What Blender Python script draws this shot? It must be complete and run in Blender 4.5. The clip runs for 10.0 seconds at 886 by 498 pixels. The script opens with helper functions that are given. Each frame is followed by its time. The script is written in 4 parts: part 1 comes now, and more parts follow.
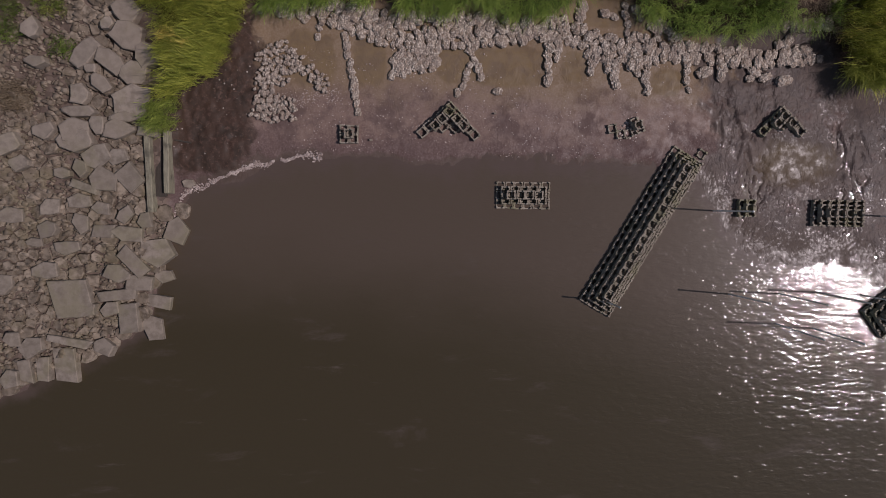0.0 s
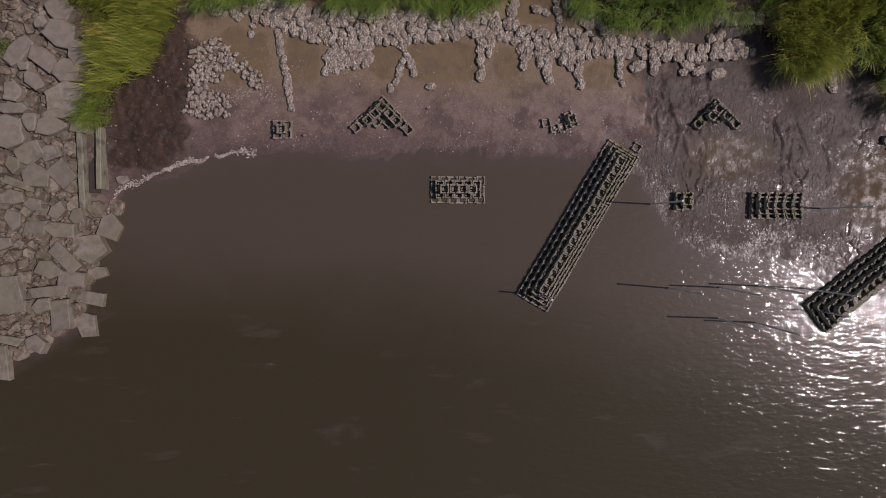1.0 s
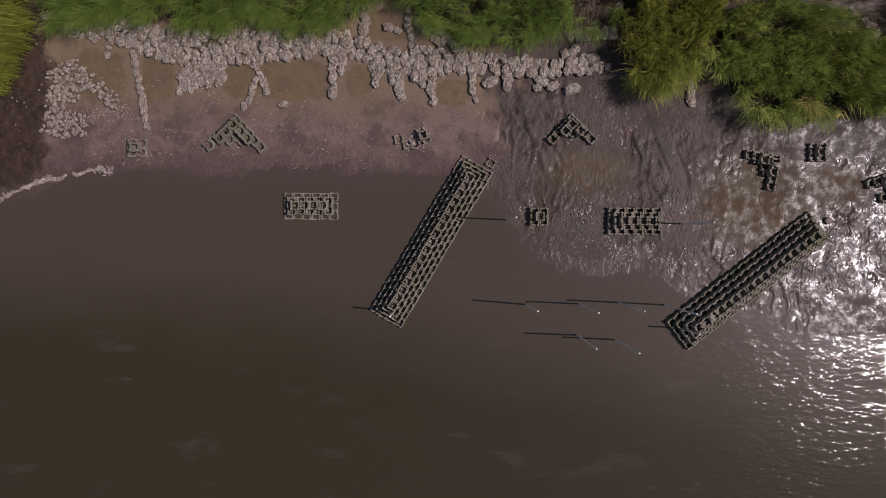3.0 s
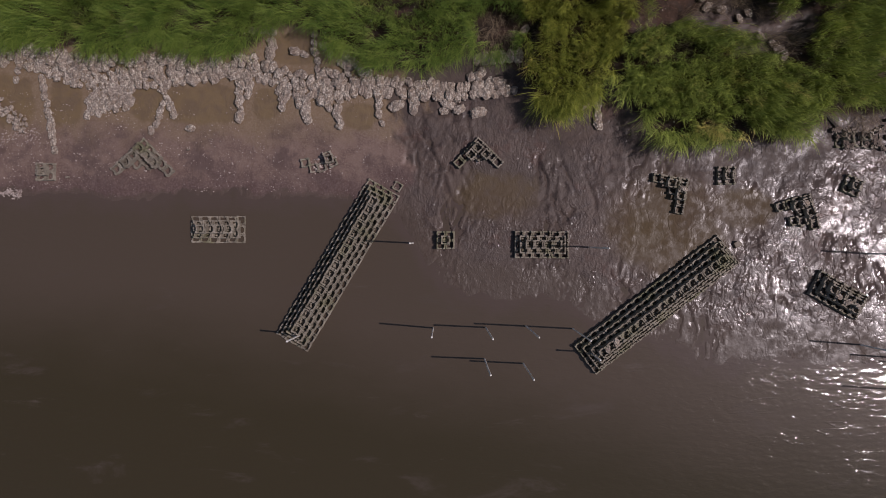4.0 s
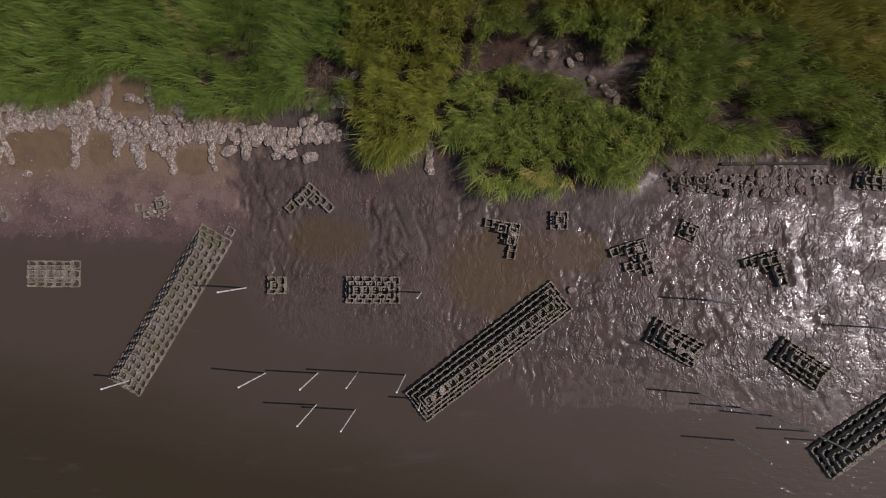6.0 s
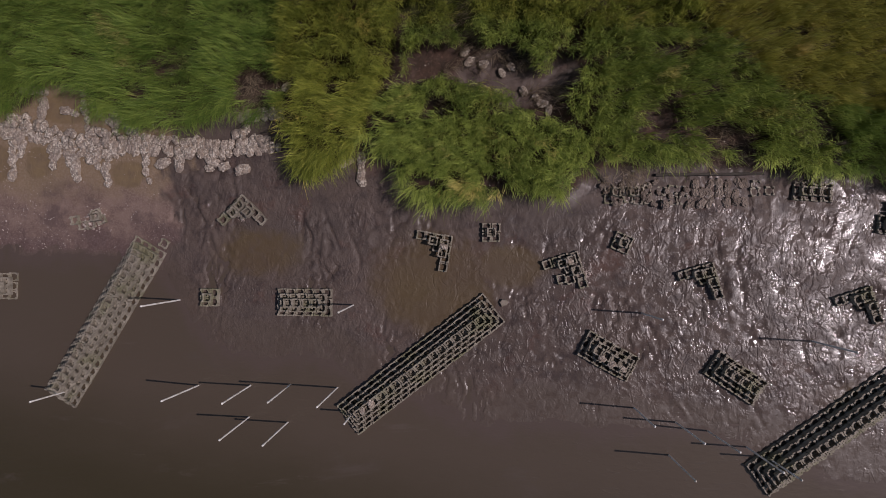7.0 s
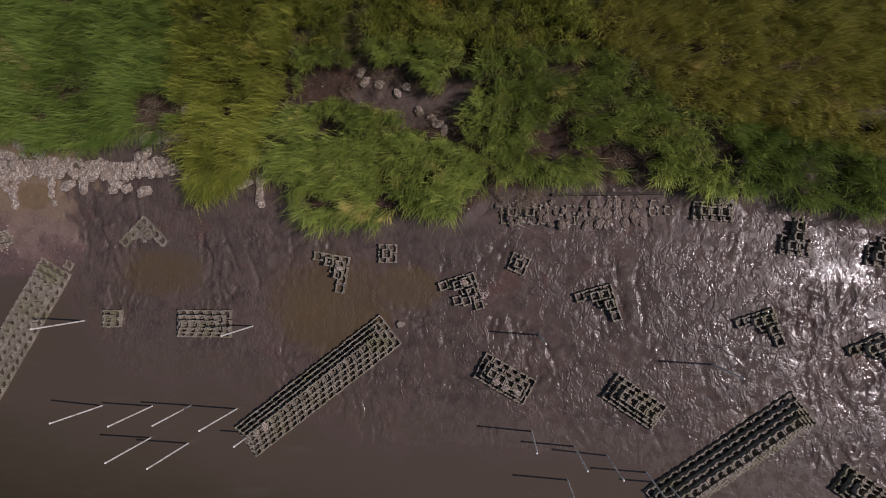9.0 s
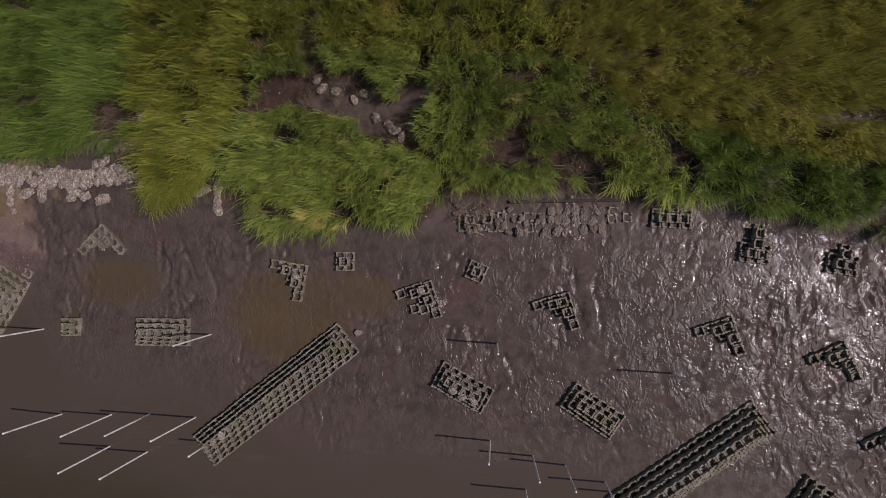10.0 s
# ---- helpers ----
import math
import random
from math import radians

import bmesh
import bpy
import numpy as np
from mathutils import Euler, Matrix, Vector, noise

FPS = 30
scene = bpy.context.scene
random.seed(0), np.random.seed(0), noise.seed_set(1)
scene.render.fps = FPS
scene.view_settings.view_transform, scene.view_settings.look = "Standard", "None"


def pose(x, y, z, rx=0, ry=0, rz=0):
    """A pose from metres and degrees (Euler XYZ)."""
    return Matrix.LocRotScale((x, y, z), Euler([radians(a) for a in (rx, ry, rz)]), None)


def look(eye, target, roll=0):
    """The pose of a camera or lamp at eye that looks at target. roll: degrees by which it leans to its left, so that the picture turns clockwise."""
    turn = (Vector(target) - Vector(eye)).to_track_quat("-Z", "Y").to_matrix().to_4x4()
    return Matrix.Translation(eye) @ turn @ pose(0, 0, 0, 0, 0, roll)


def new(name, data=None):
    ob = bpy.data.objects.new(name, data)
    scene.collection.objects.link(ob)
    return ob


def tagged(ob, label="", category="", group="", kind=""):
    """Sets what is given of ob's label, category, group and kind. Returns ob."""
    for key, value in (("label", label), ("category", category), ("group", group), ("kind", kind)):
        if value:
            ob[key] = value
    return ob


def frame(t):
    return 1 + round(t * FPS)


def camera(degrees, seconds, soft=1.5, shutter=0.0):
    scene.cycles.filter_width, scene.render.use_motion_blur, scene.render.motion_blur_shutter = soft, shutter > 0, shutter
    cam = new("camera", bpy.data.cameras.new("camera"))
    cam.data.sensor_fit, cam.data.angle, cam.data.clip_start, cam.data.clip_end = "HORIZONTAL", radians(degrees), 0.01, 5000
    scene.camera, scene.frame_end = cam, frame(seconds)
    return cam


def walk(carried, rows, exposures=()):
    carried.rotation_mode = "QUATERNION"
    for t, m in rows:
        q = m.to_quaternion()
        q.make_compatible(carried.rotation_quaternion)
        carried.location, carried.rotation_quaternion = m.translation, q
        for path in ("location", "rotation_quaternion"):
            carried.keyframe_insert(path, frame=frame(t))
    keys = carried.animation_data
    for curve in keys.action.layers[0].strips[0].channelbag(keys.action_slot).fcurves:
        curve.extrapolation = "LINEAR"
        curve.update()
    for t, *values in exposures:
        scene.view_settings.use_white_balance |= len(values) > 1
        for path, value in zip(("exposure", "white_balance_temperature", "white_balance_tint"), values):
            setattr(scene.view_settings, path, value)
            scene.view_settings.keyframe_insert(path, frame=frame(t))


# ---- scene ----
cam = camera(75.1, 10.0, 0.85)
# seconds, place in metres, turn in degrees
PATH = [
    (0, -1.234, 1.099, 19.041, -3.634, -2.955, 0.706),
    (0.5, -0.100, 0.521, 19.093, -2.150, -2.790, 0.422),
    (1, 1.053, 0.236, 19.118, -1.489, -2.549, 0.264),
    (1.5, 2.202, 0.201, 19.160, -1.330, -2.350, 0.243),
    (2, 3.476, 0.228, 19.177, -1.142, -1.925, 0.204),
    (3.5, 8.260, 0.740, 19.333, -0.254, -0.135, 0.236),
    (4, 9.890, 1.101, 19.286, -0.046, -0.020, 0.262),
    (4.5, 11.471, 1.266, 19.245, 0.727, 0.104, 0.334),
    (5, 13.020, 1.502, 19.226, 1.221, 0.370, 0.462),
    (5.5, 14.532, 1.834, 19.180, 1.236, 0.897, 0.400),
    (7, 18.575, 2.691, 18.898, 1.021, 2.613, 0.306),
    (7.5, 19.739, 2.636, 18.812, 1.741, 3.264, 0.294),
    (8, 20.672, 2.741, 18.747, 1.931, 3.502, 0.295),
    (8.5, 21.618, 3.013, 18.668, 1.646, 3.983, 0.165),
    (9, 22.461, 3.257, 18.548, 1.420, 4.350, 0.161),
    (9.5, 23.235, 3.434, 18.401, 1.312, 4.613, 0.115),
    (10, 23.922, 3.586, 18.281, 1.173, 4.756, 0.031),
]
walk(cam, [(t, pose(x, y, z, rx, ry, rz)) for t, x, y, z, rx, ry, rz in PATH], [(0, 0.0, 6750, 20), (10, 0.0, 6750, 20)])

# ---- sky and sun ----
SUN_TO = Vector((1.72, -0.10, 2.25)).normalized()
world = bpy.data.worlds.new("sky")
scene.world = world
world.use_nodes = True
wn = world.node_tree
sky = wn.nodes.new("ShaderNodeTexSky")
sky.sky_type = "NISHITA"
sky.sun_disc = False
sky.sun_elevation = math.asin(SUN_TO.z)
sky.sun_rotation = math.atan2(SUN_TO.x, SUN_TO.y)
wn.nodes["Background"].inputs["Strength"].default_value = 0.055
wn.links.new(sky.outputs["Color"], wn.nodes["Background"].inputs["Color"])
sun_data = bpy.data.lights.new("sun", "SUN")
sun_data.energy = 2.6
sun_data.angle = radians(0.53)
sun_data.color = (1.0, 0.945, 0.975)
sun = new("sun", sun_data)
sun.matrix_world = look(SUN_TO * 60, (0, 0, 0))

rng = np.random.default_rng(7)


# ---- materials ----
class Mat:
    """A small builder of node materials."""

    def __init__(self, name, rough=0.7, spec=0.5):
        self.mat = bpy.data.materials.new(name)
        self.mat.use_nodes = True
        self.t = self.mat.node_tree
        self.b = self.t.nodes["Principled BSDF"]
        self.b.inputs["Roughness"].default_value = rough
        self.b.inputs["Specular IOR Level"].default_value = spec
        self.geo = self.t.nodes.new("ShaderNodeNewGeometry")
        self.pos = self.geo.outputs["Position"]
        self.isl = self.geo.outputs["Random Per Island"]
        self.obj = self.t.nodes.new("ShaderNodeObjectInfo").outputs["Random"]

    def link(self, a, b):
        self.t.links.new(a, b)

    def local(self):
        return self.t.nodes.new("ShaderNodeTexCoord").outputs["Object"]

    def stretch(self, vec, s, turn=0.0):
        n = self.t.nodes.new("ShaderNodeMapping")
        n.inputs["Scale"].default_value = s
        n.inputs["Rotation"].default_value = (0, 0, radians(turn))
        self.link(vec, n.inputs["Vector"])
        return n.outputs["Vector"]

    def noise(self, vec, scale, detail=3, rough=0.55, warp=0.0):
        n = self.t.nodes.new("ShaderNodeTexNoise")
        n.inputs["Scale"].default_value = scale
        n.inputs["Detail"].default_value = detail
        n.inputs["Roughness"].default_value = rough
        n.inputs["Distortion"].default_value = warp
        self.link(vec, n.inputs["Vector"])
        return n.outputs["Fac"]

    def warp(self, vec, scale, amount):
        n = self.t.nodes.new("ShaderNodeTexNoise")
        n.inputs["Scale"].default_value = scale
        self.link(vec, n.inputs["Vector"])
        k = self.t.nodes.new("ShaderNodeVectorMath")
        k.operation = "MULTIPLY_ADD"
        k.inputs[1].default_value = (amount, amount, 0)
        self.link(n.outputs["Color"], k.inputs[0])
        self.link(vec, k.inputs[2])
        return k.outputs[0]

    def cells(self, vec, scale, feature="F1", out="Distance"):
        n = self.t.nodes.new("ShaderNodeTexVoronoi")
        n.feature = feature
        n.inputs["Scale"].default_value = scale
        self.link(vec, n.inputs["Vector"])
        return n.outputs[out]

    def span(self, v, lo, hi, a=0.0, b=1.0):
        n = self.t.nodes.new("ShaderNodeMapRange")
        n.interpolation_type = "SMOOTHSTEP"
        for i, x in zip((1, 2, 3, 4), (lo, hi, a, b)):
            n.inputs[i].default_value = x
        self.link(v, n.inputs[0])
        return n.outputs[0]

    def op(self, kind, a, b):
        n = self.t.nodes.new("ShaderNodeMath")
        n.operation = kind
        for i, x in enumerate((a, b)):
            if isinstance(x, (int, float)):
                n.inputs[i].default_value = x
            else:
                self.link(x, n.inputs[i])
        return n.outputs[0]

    def mix(self, f, a, b):
        n = self.t.nodes.new("ShaderNodeMix")
        n.data_type = "RGBA"
        for i, x in ((0, f), (6, a), (7, b)):
            if isinstance(x, (int, float)):
                n.inputs[i].default_value = x
            elif isinstance(x, tuple):
                n.inputs[i].default_value = (*x, 1)
            else:
                self.link(x, n.inputs[i])
        return n.outputs[2]

    def attr(self, name):
        n = self.t.nodes.new("ShaderNodeAttribute")
        n.attribute_name = name
        return n.outputs["Fac"]

    def colour(self, c):
        if isinstance(c, tuple):
            self.b.inputs["Base Color"].default_value = (*c, 1)
        else:
            self.link(c, self.b.inputs["Base Color"])

    def rough(self, r):
        self.link(r, self.b.inputs["Roughness"])

    def bump(self, h, strength=1.0, dist=0.02, after=None):
        n = self.t.nodes.new("ShaderNodeBump")
        n.inputs["Strength"].default_value = strength
        n.inputs["Distance"].default_value = dist
        self.link(h, n.inputs["Height"])
        if after is not None:
            self.link(after, n.inputs["Normal"])
        self.link(n.outputs["Normal"], self.b.inputs["Normal"])
        return n.outputs["Normal"]


def ground_material():
    m = Mat("shore_mud", 0.4, 0.28)
    p = m.pos
    big, mid, fine = m.noise(p, 0.35, 4), m.noise(p, 2.2, 5, 0.6, 0.6), m.noise(p, 17, 4, 0.65)
    mud = m.mix(m.span(big, 0.35, 0.65), (0.081, 0.061, 0.050), (0.098, 0.071, 0.057))
    mud = m.mix(m.span(mid, 0.42, 0.7, 0, 0.8), mud, (0.050, 0.037, 0.033))
    mud = m.mix(m.span(m.noise(p, 0.55, 5, 0.7), 0.55, 0.7, 0, 0.8), mud, (0.100, 0.058, 0.044))
    mud = m.mix(m.span(fine, 0.5, 0.8, 0, 0.5), mud, (0.12, 0.09, 0.08))
    sand = m.mix(m.span(mid, 0.3, 0.7), (0.20, 0.137, 0.108), (0.128, 0.083, 0.067))
    sand = m.mix(m.span(fine, 0.4, 0.75), sand, (0.22, 0.16, 0.13))
    sand = m.mix(m.span(m.noise(p, 0.8, 4, 0.6), 0.46, 0.62, 0, 0.85), sand, (0.098, 0.066, 0.058))
    place = m.t.nodes.new("ShaderNodeSeparateXYZ")
    m.link(p, place.inputs[0])
    rise = m.op("ADD", place.outputs[1], m.op("MULTIPLY", m.op("SUBTRACT", m.noise(p, 0.9, 4, 0.6), 0.5), 2.4))
    sand = m.mix(m.span(rise, 4.3, 5.6, 0, 0.85), sand, m.mix(m.span(fine, 0.35, 0.75), (0.185, 0.128, 0.074), (0.235, 0.178, 0.120)))
    sand = m.mix(m.span(rise, 4.0, 3.0, 0, 0.8), sand, m.mix(m.span(fine, 0.4, 0.7), (0.088, 0.054, 0.048), (0.14, 0.098, 0.088)))
    chips = m.span(m.cells(p, 9.0), 0.10, 0.16, 1, 0)
    chips = m.op("MULTIPLY", chips, m.span(m.noise(p, 1.3, 3), 0.52, 0.66))
    sand = m.mix(chips, sand, (0.55, 0.50, 0.45))
    ochre = m.mix(m.span(mid, 0.35, 0.7), (0.172, 0.120, 0.064), (0.142, 0.100, 0.062))
    ooze = m.mix(m.span(big, 0.35, 0.65), (0.096, 0.066, 0.032), (0.086, 0.058, 0.034))
    soil = m.mix(m.span(mid, 0.35, 0.7), (0.060, 0.036, 0.025), (0.035, 0.024, 0.017))
    soil = m.mix(m.span(m.noise(p, 9, 4, 0.7), 0.52, 0.66, 0, 0.8), soil, (0.10, 0.060, 0.045))
    soil = m.mix(m.op("MULTIPLY", m.span(m.cells(p, 5.0), 0.10, 0.16, 1, 0), m.span(m.noise(p, 0.9, 3), 0.45, 0.6)), soil, (0.42, 0.37, 0.32))
    grit = m.mix(m.span(m.cells(p, 6.0, out="Color"), 0.2, 0.8), (0.15, 0.112, 0.088), (0.085, 0.062, 0.048))
    sward = m.mix(m.span(mid, 0.35, 0.7), (0.070, 0.072, 0.020), (0.040, 0.044, 0.014))
    wob = m.op("MULTIPLY", m.op("SUBTRACT", mid, 0.5), 0.9)

    def mask(name):
        return m.span(m.op("ADD", m.attr(name), wob), 0.3, 0.7)
    c = m.mix(mask("sand"), mud, sand)
    c = m.mix(mask("silt"), c, ochre)
    c = m.mix(m.op("MULTIPLY", m.span(m.op("ADD", m.attr("pool"), wob), 0.2, 0.8), 0.95), c, ooze)
    c = m.mix(mask("soil"), c, soil)
    c = m.mix(mask("grit"), c, grit)
    c = m.mix(mask("sward"), c, sward)
    c = m.mix(m.op("MULTIPLY", m.span(m.op("ADD", m.attr("slick"), wob), 0.35, 0.9), 0.75), c, (0.084, 0.062, 0.047))
    m.colour(c)
    dry = m.op("MAXIMUM", m.op("MAXIMUM", mask("sand"), mask("soil")), m.op("MAXIMUM", mask("grit"), mask("sward")))
    damp = m.op("ADD", m.noise(p, 9.0, 5, 0.62), m.op("MULTIPLY", m.span(m.noise(p, 0.9, 4, 0.6), 0.35, 0.65), 0.22))
    damp = m.op("ADD", damp, m.op("MULTIPLY", m.op("SUBTRACT", m.attr("slick"), 1.0), 0.12))
    speck = m.span(damp, 0.54, 0.66, 0.55, 0.10)
    sheen = m.op("ADD", m.span(m.noise(p, 3.2, 5, 0.65), 0.40, 0.60, 0.08, 0.38), m.span(m.noise(p, 0.8, 3, 0.5), 0.48, 0.62, 0.0, 0.16))
    part_dry = m.span(m.op("ADD", m.attr("drained"), wob), 0.2, 0.7)
    wet = m.op("ADD", m.op("MULTIPLY", speck, part_dry), m.op("MULTIPLY", sheen, m.op("SUBTRACT", 1.0, part_dry)))
    m.rough(m.op("ADD", m.op("ADD", m.op("MULTIPLY", dry, 0.35), m.op("MAXIMUM", m.op("MULTIPLY", m.attr("pool"), 0.32), m.op("MAXIMUM", m.op("MULTIPLY", m.attr("slick"), 0.18), m.op("MULTIPLY", m.attr("dull"), 0.26)))), wet))
    soft = m.op("SUBTRACT", 1.0, m.op("MAXIMUM", m.op("MULTIPLY", m.attr("pool"), 0.5), m.op("MAXIMUM", m.op("MULTIPLY", m.attr("sand"), 0.65), m.op("MULTIPLY", m.attr("slick"), 0.55))))
    soft = m.op("MULTIPLY", soft, m.op("SUBTRACT", 1.0, m.op("MAXIMUM", m.op("MULTIPLY", m.attr("drained"), 0.2), m.op("MULTIPLY", m.attr("dull"), 0.5))))
    bent = m.warp(m.stretch(p, (1, 0.7, 1), 14), 2.2, 0.6)
    clod = m.span(m.cells(bent, 9.5, "SMOOTH_F1"), 0.05, 0.6, 1, 0)
    crease = m.op("ABSOLUTE", m.op("SUBTRACT", m.noise(m.stretch(bent, (1, 0.8, 1), -8), 2.4, 2, 0.5), 0.5), 0.0)
    clod = m.op("ADD", m.op("MULTIPLY", clod, 0.6), m.span(crease, 0.0, 0.10, 0, 0.45))
    tread = m.op("ADD", 0.10, m.op("MULTIPLY", m.span(m.noise(p, 0.8, 5, 0.62), 0.41, 0.57), 0.90))
    crumb = m.op("MULTIPLY", m.op("SUBTRACT", m.noise(m.stretch(p, (1.2, 0.8, 1), 12), 6.5, 4, 0.6, 0.8), 0.5), m.op("MULTIPLY", m.attr("drained"), 1.6))
    n1 = m.bump(m.op("ADD", m.op("MULTIPLY", m.op("MULTIPLY", clod, tread), soft), crumb), 0.5, 0.042)
    m.bump(m.op("MULTIPLY", m.op("MULTIPLY", m.noise(p, 17, 3, 0.55, 0.4), m.op("ADD", 0.5, m.op("MULTIPLY", tread, 0.5))), soft), 0.5, 0.021, n1)
    return m.mat


def water_material():
    m = Mat("silty_water", 0.34, 0.10)
    m.b.inputs["IOR"].default_value = 1.33
    m.b.inputs["Coat Weight"].default_value = 1.0
    m.b.inputs["Coat Roughness"].default_value = 0.055
    m.b.inputs["Coat IOR"].default_value = 1.42
    p = m.pos
    big = m.noise(m.stretch(p, (0.5, 1, 1)), 0.22, 5, 0.6)
    depth = m.attr("depth")
    tone = m.attr("tone")
    # goes to the darker water colour as tone rises
    deep = m.span(m.op("ADD", tone, m.op("MULTIPLY", m.op("SUBTRACT", big, 0.5), 0.25)), 0.02, 0.32)
    c = m.mix(deep, (0.080, 0.060, 0.042), (0.045, 0.035, 0.0175))
    c = m.mix(m.span(m.noise(m.stretch(p, (0.3, 1, 1)), 0.9, 5, 0.65, 0.5), 0.58, 0.76, 0, 0.8), c, (0.083, 0.064, 0.050))
    c = m.mix(m.span(m.noise(m.stretch(p, (0.16, 1, 1), 4), 1.4, 6, 0.7, 0.3), 0.62, 0.74, 0, 0.6), c, (0.105, 0.082, 0.066))
    c = m.mix(m.span(m.op("ADD", depth, m.op("MULTIPLY", m.op("SUBTRACT", m.noise(p, 2.5, 4), 0.5), 0.04)), 0.0, 0.045, 0.85, 0), c, (0.088, 0.064, 0.052))
    m.colour(c)
    swell = m.noise(m.stretch(p, (0.4, 1, 1), -12), 1.7, 2, 0.5, 0.4)
    ripple = m.noise(m.stretch(p, (0.45, 1, 1), 10), 6.0, 3, 0.5, 0.3)
    gusts = m.noise(m.stretch(p, (0.35, 1, 1), 8), 0.75, 4, 0.6)
    ripple = m.op("MULTIPLY", ripple, m.span(gusts, 0.40, 0.57, 0.75, 1.15))
    n1 = m.bump(swell, 0.4, 0.05)
    east = m.t.nodes.new("ShaderNodeSeparateXYZ")
    m.link(p, east.inputs[0])
    ripple = m.op("MULTIPLY", ripple, m.span(east.outputs[0], 16, 24, 1, 0.75))
    n2 = m.bump(ripple, 0.8, 0.036, n1)
    line = m.op("ABSOLUTE", m.op("SUBTRACT", m.noise(m.warp(m.stretch(p, (0.2, 1, 1), 9), 1.2, 0.25), 1.5, 2, 0.5), 0.5), 0.0)
    thin = m.op("MULTIPLY", m.span(east.outputs[0], 18, 22), m.span(depth, 0.20, 0.08))
    thin = m.op("MULTIPLY", thin, m.span(m.noise(p, 1.1, 4, 0.6), 0.48, 0.60))
    n3 = m.bump(m.op("MULTIPLY", m.span(line, 0.0, 0.022, 1, 0), thin), 0.6, 0.025, n2)
    m.link(n3, m.b.inputs["Coat Normal"])
    m.t.links.remove(m.b.inputs["Normal"].links[0])
    return m.mat


def concrete_material(name, light, dark, green, moss, joined=False):
    m = Mat(name, 0.85, 0.3)
    p = m.pos
    mid, fine = m.noise(p, 4.5, 5, 0.62), m.noise(p, 45, 3, 0.6)
    c = m.mix(m.span(mid, 0.35, 0.68), light, dark)
    c = m.mix(m.op("MULTIPLY", m.isl if joined else m.obj, 0.6), c, dark)
    c = m.mix(m.op("MULTIPLY", m.span(m.noise(p, 1.1, 4), 0.48, 0.66), moss), c, green)
    c = m.mix(m.span(fine, 0.55, 0.8, 0, 0.35), c, tuple(x * 0.45 for x in light))
    m.colour(c)
    n1 = m.bump(mid, 0.5, 0.03)
    m.bump(fine, 0.5, 0.008, n1)
    return m.mat


def shell_material(name, muddy):
    m = Mat(name, 0.85, 0.25)
    p = m.pos
    chip = m.cells(p, 17.0, out="Color")
    gap = m.cells(p, 17.0)
    c = m.mix(m.span(chip, 0.25, 0.75), (0.27, 0.225, 0.18), (0.58, 0.51, 0.42))
    c = m.mix(m.span(m.cells(m.stretch(p, (1, 1, 1), 30), 11.0, out="Color"), 0.58, 0.74, 0, 0.7), c, (0.27, 0.200, 0.140))
    c = m.mix(m.span(m.noise(p, 30, 3, 0.6), 0.62, 0.7, 0, 0.8), c, (0.66, 0.62, 0.55))
    # crevice shade between the shells, put into the colour
    c = m.mix(m.span(gap, 0.46, 0.8, 0, 0.7), c, (0.11, 0.085, 0.068))
    c = m.mix(m.span(m.noise(p, 1.6, 5), 0.45 - 0.3 * muddy, 0.7 - 0.2 * muddy, 0, 0.6 + 0.3 * muddy), c, (0.19 - 0.08 * muddy, 0.148 - 0.066 * muddy, 0.12 - 0.055 * muddy))
    c = m.mix(m.op("MULTIPLY", m.obj, 0.4), c, (0.30, 0.242, 0.195))
    m.colour(c)
    n1 = m.bump(m.span(gap, 0.0, 0.7, 1, 0), 0.7, 0.035)
    m.bump(m.noise(p, 40, 3), 0.4, 0.008, n1)
    return m.mat


def reed_material(name, fresh, pale, straw, share):
    m = Mat(name, 0.55, 0.25)
    c = m.mix(m.span(m.op("ADD", m.op("MULTIPLY", m.isl, 0.55), m.op("MULTIPLY", m.attr("tuft"), 0.45)), 0.15, 0.95), fresh, pale)
    patch = m.noise(m.pos, 0.75, 4, 0.6)
    dry = m.op("ADD", m.span(patch, 0.5, 0.72, 0, 0.7), m.op("MULTIPLY", m.isl, 0.35))
    c = m.mix(m.span(dry, 1.05 - share, 1.35 - share), c, straw)
    m.colour(c)
    lit = m.t.nodes.new("ShaderNodeBsdfTranslucent")
    m.link(c, lit.inputs["Color"])
    both = m.t.nodes.new("ShaderNodeMixShader")
    both.inputs[0].default_value = 0.27
    m.link(m.b.outputs[0], both.inputs[1])
    m.link(lit.outputs[0], both.inputs[2])
    m.link(both.outputs[0], m.t.nodes["Material Output"].inputs["Surface"])
    return m.mat


def wood_material(name, a, b):
    m = Mat(name, 0.8, 0.3)
    g = m.noise(m.stretch(m.local(), (1, 0.08, 1)), 40, 4, 0.6)
    c = m.mix(m.span(g, 0.35, 0.7), a, b)
    m.colour(m.mix(m.span(m.noise(m.pos, 3, 4), 0.5, 0.75, 0, 0.7), c, (0.05, 0.045, 0.035)))
    m.bump(g, 0.5, 0.01)
    return m.mat


def pole_material():
    m = Mat("white_plastic", 0.4)
    c = m.mix(m.span(m.noise(m.pos, 3.0, 4), 0.45, 0.7), (0.78, 0.76, 0.70), (0.50, 0.46, 0.39))
    m.colour(c)
    m.bump(m.noise(m.pos, 30, 2), 0.1, 0.003)
    return m.mat


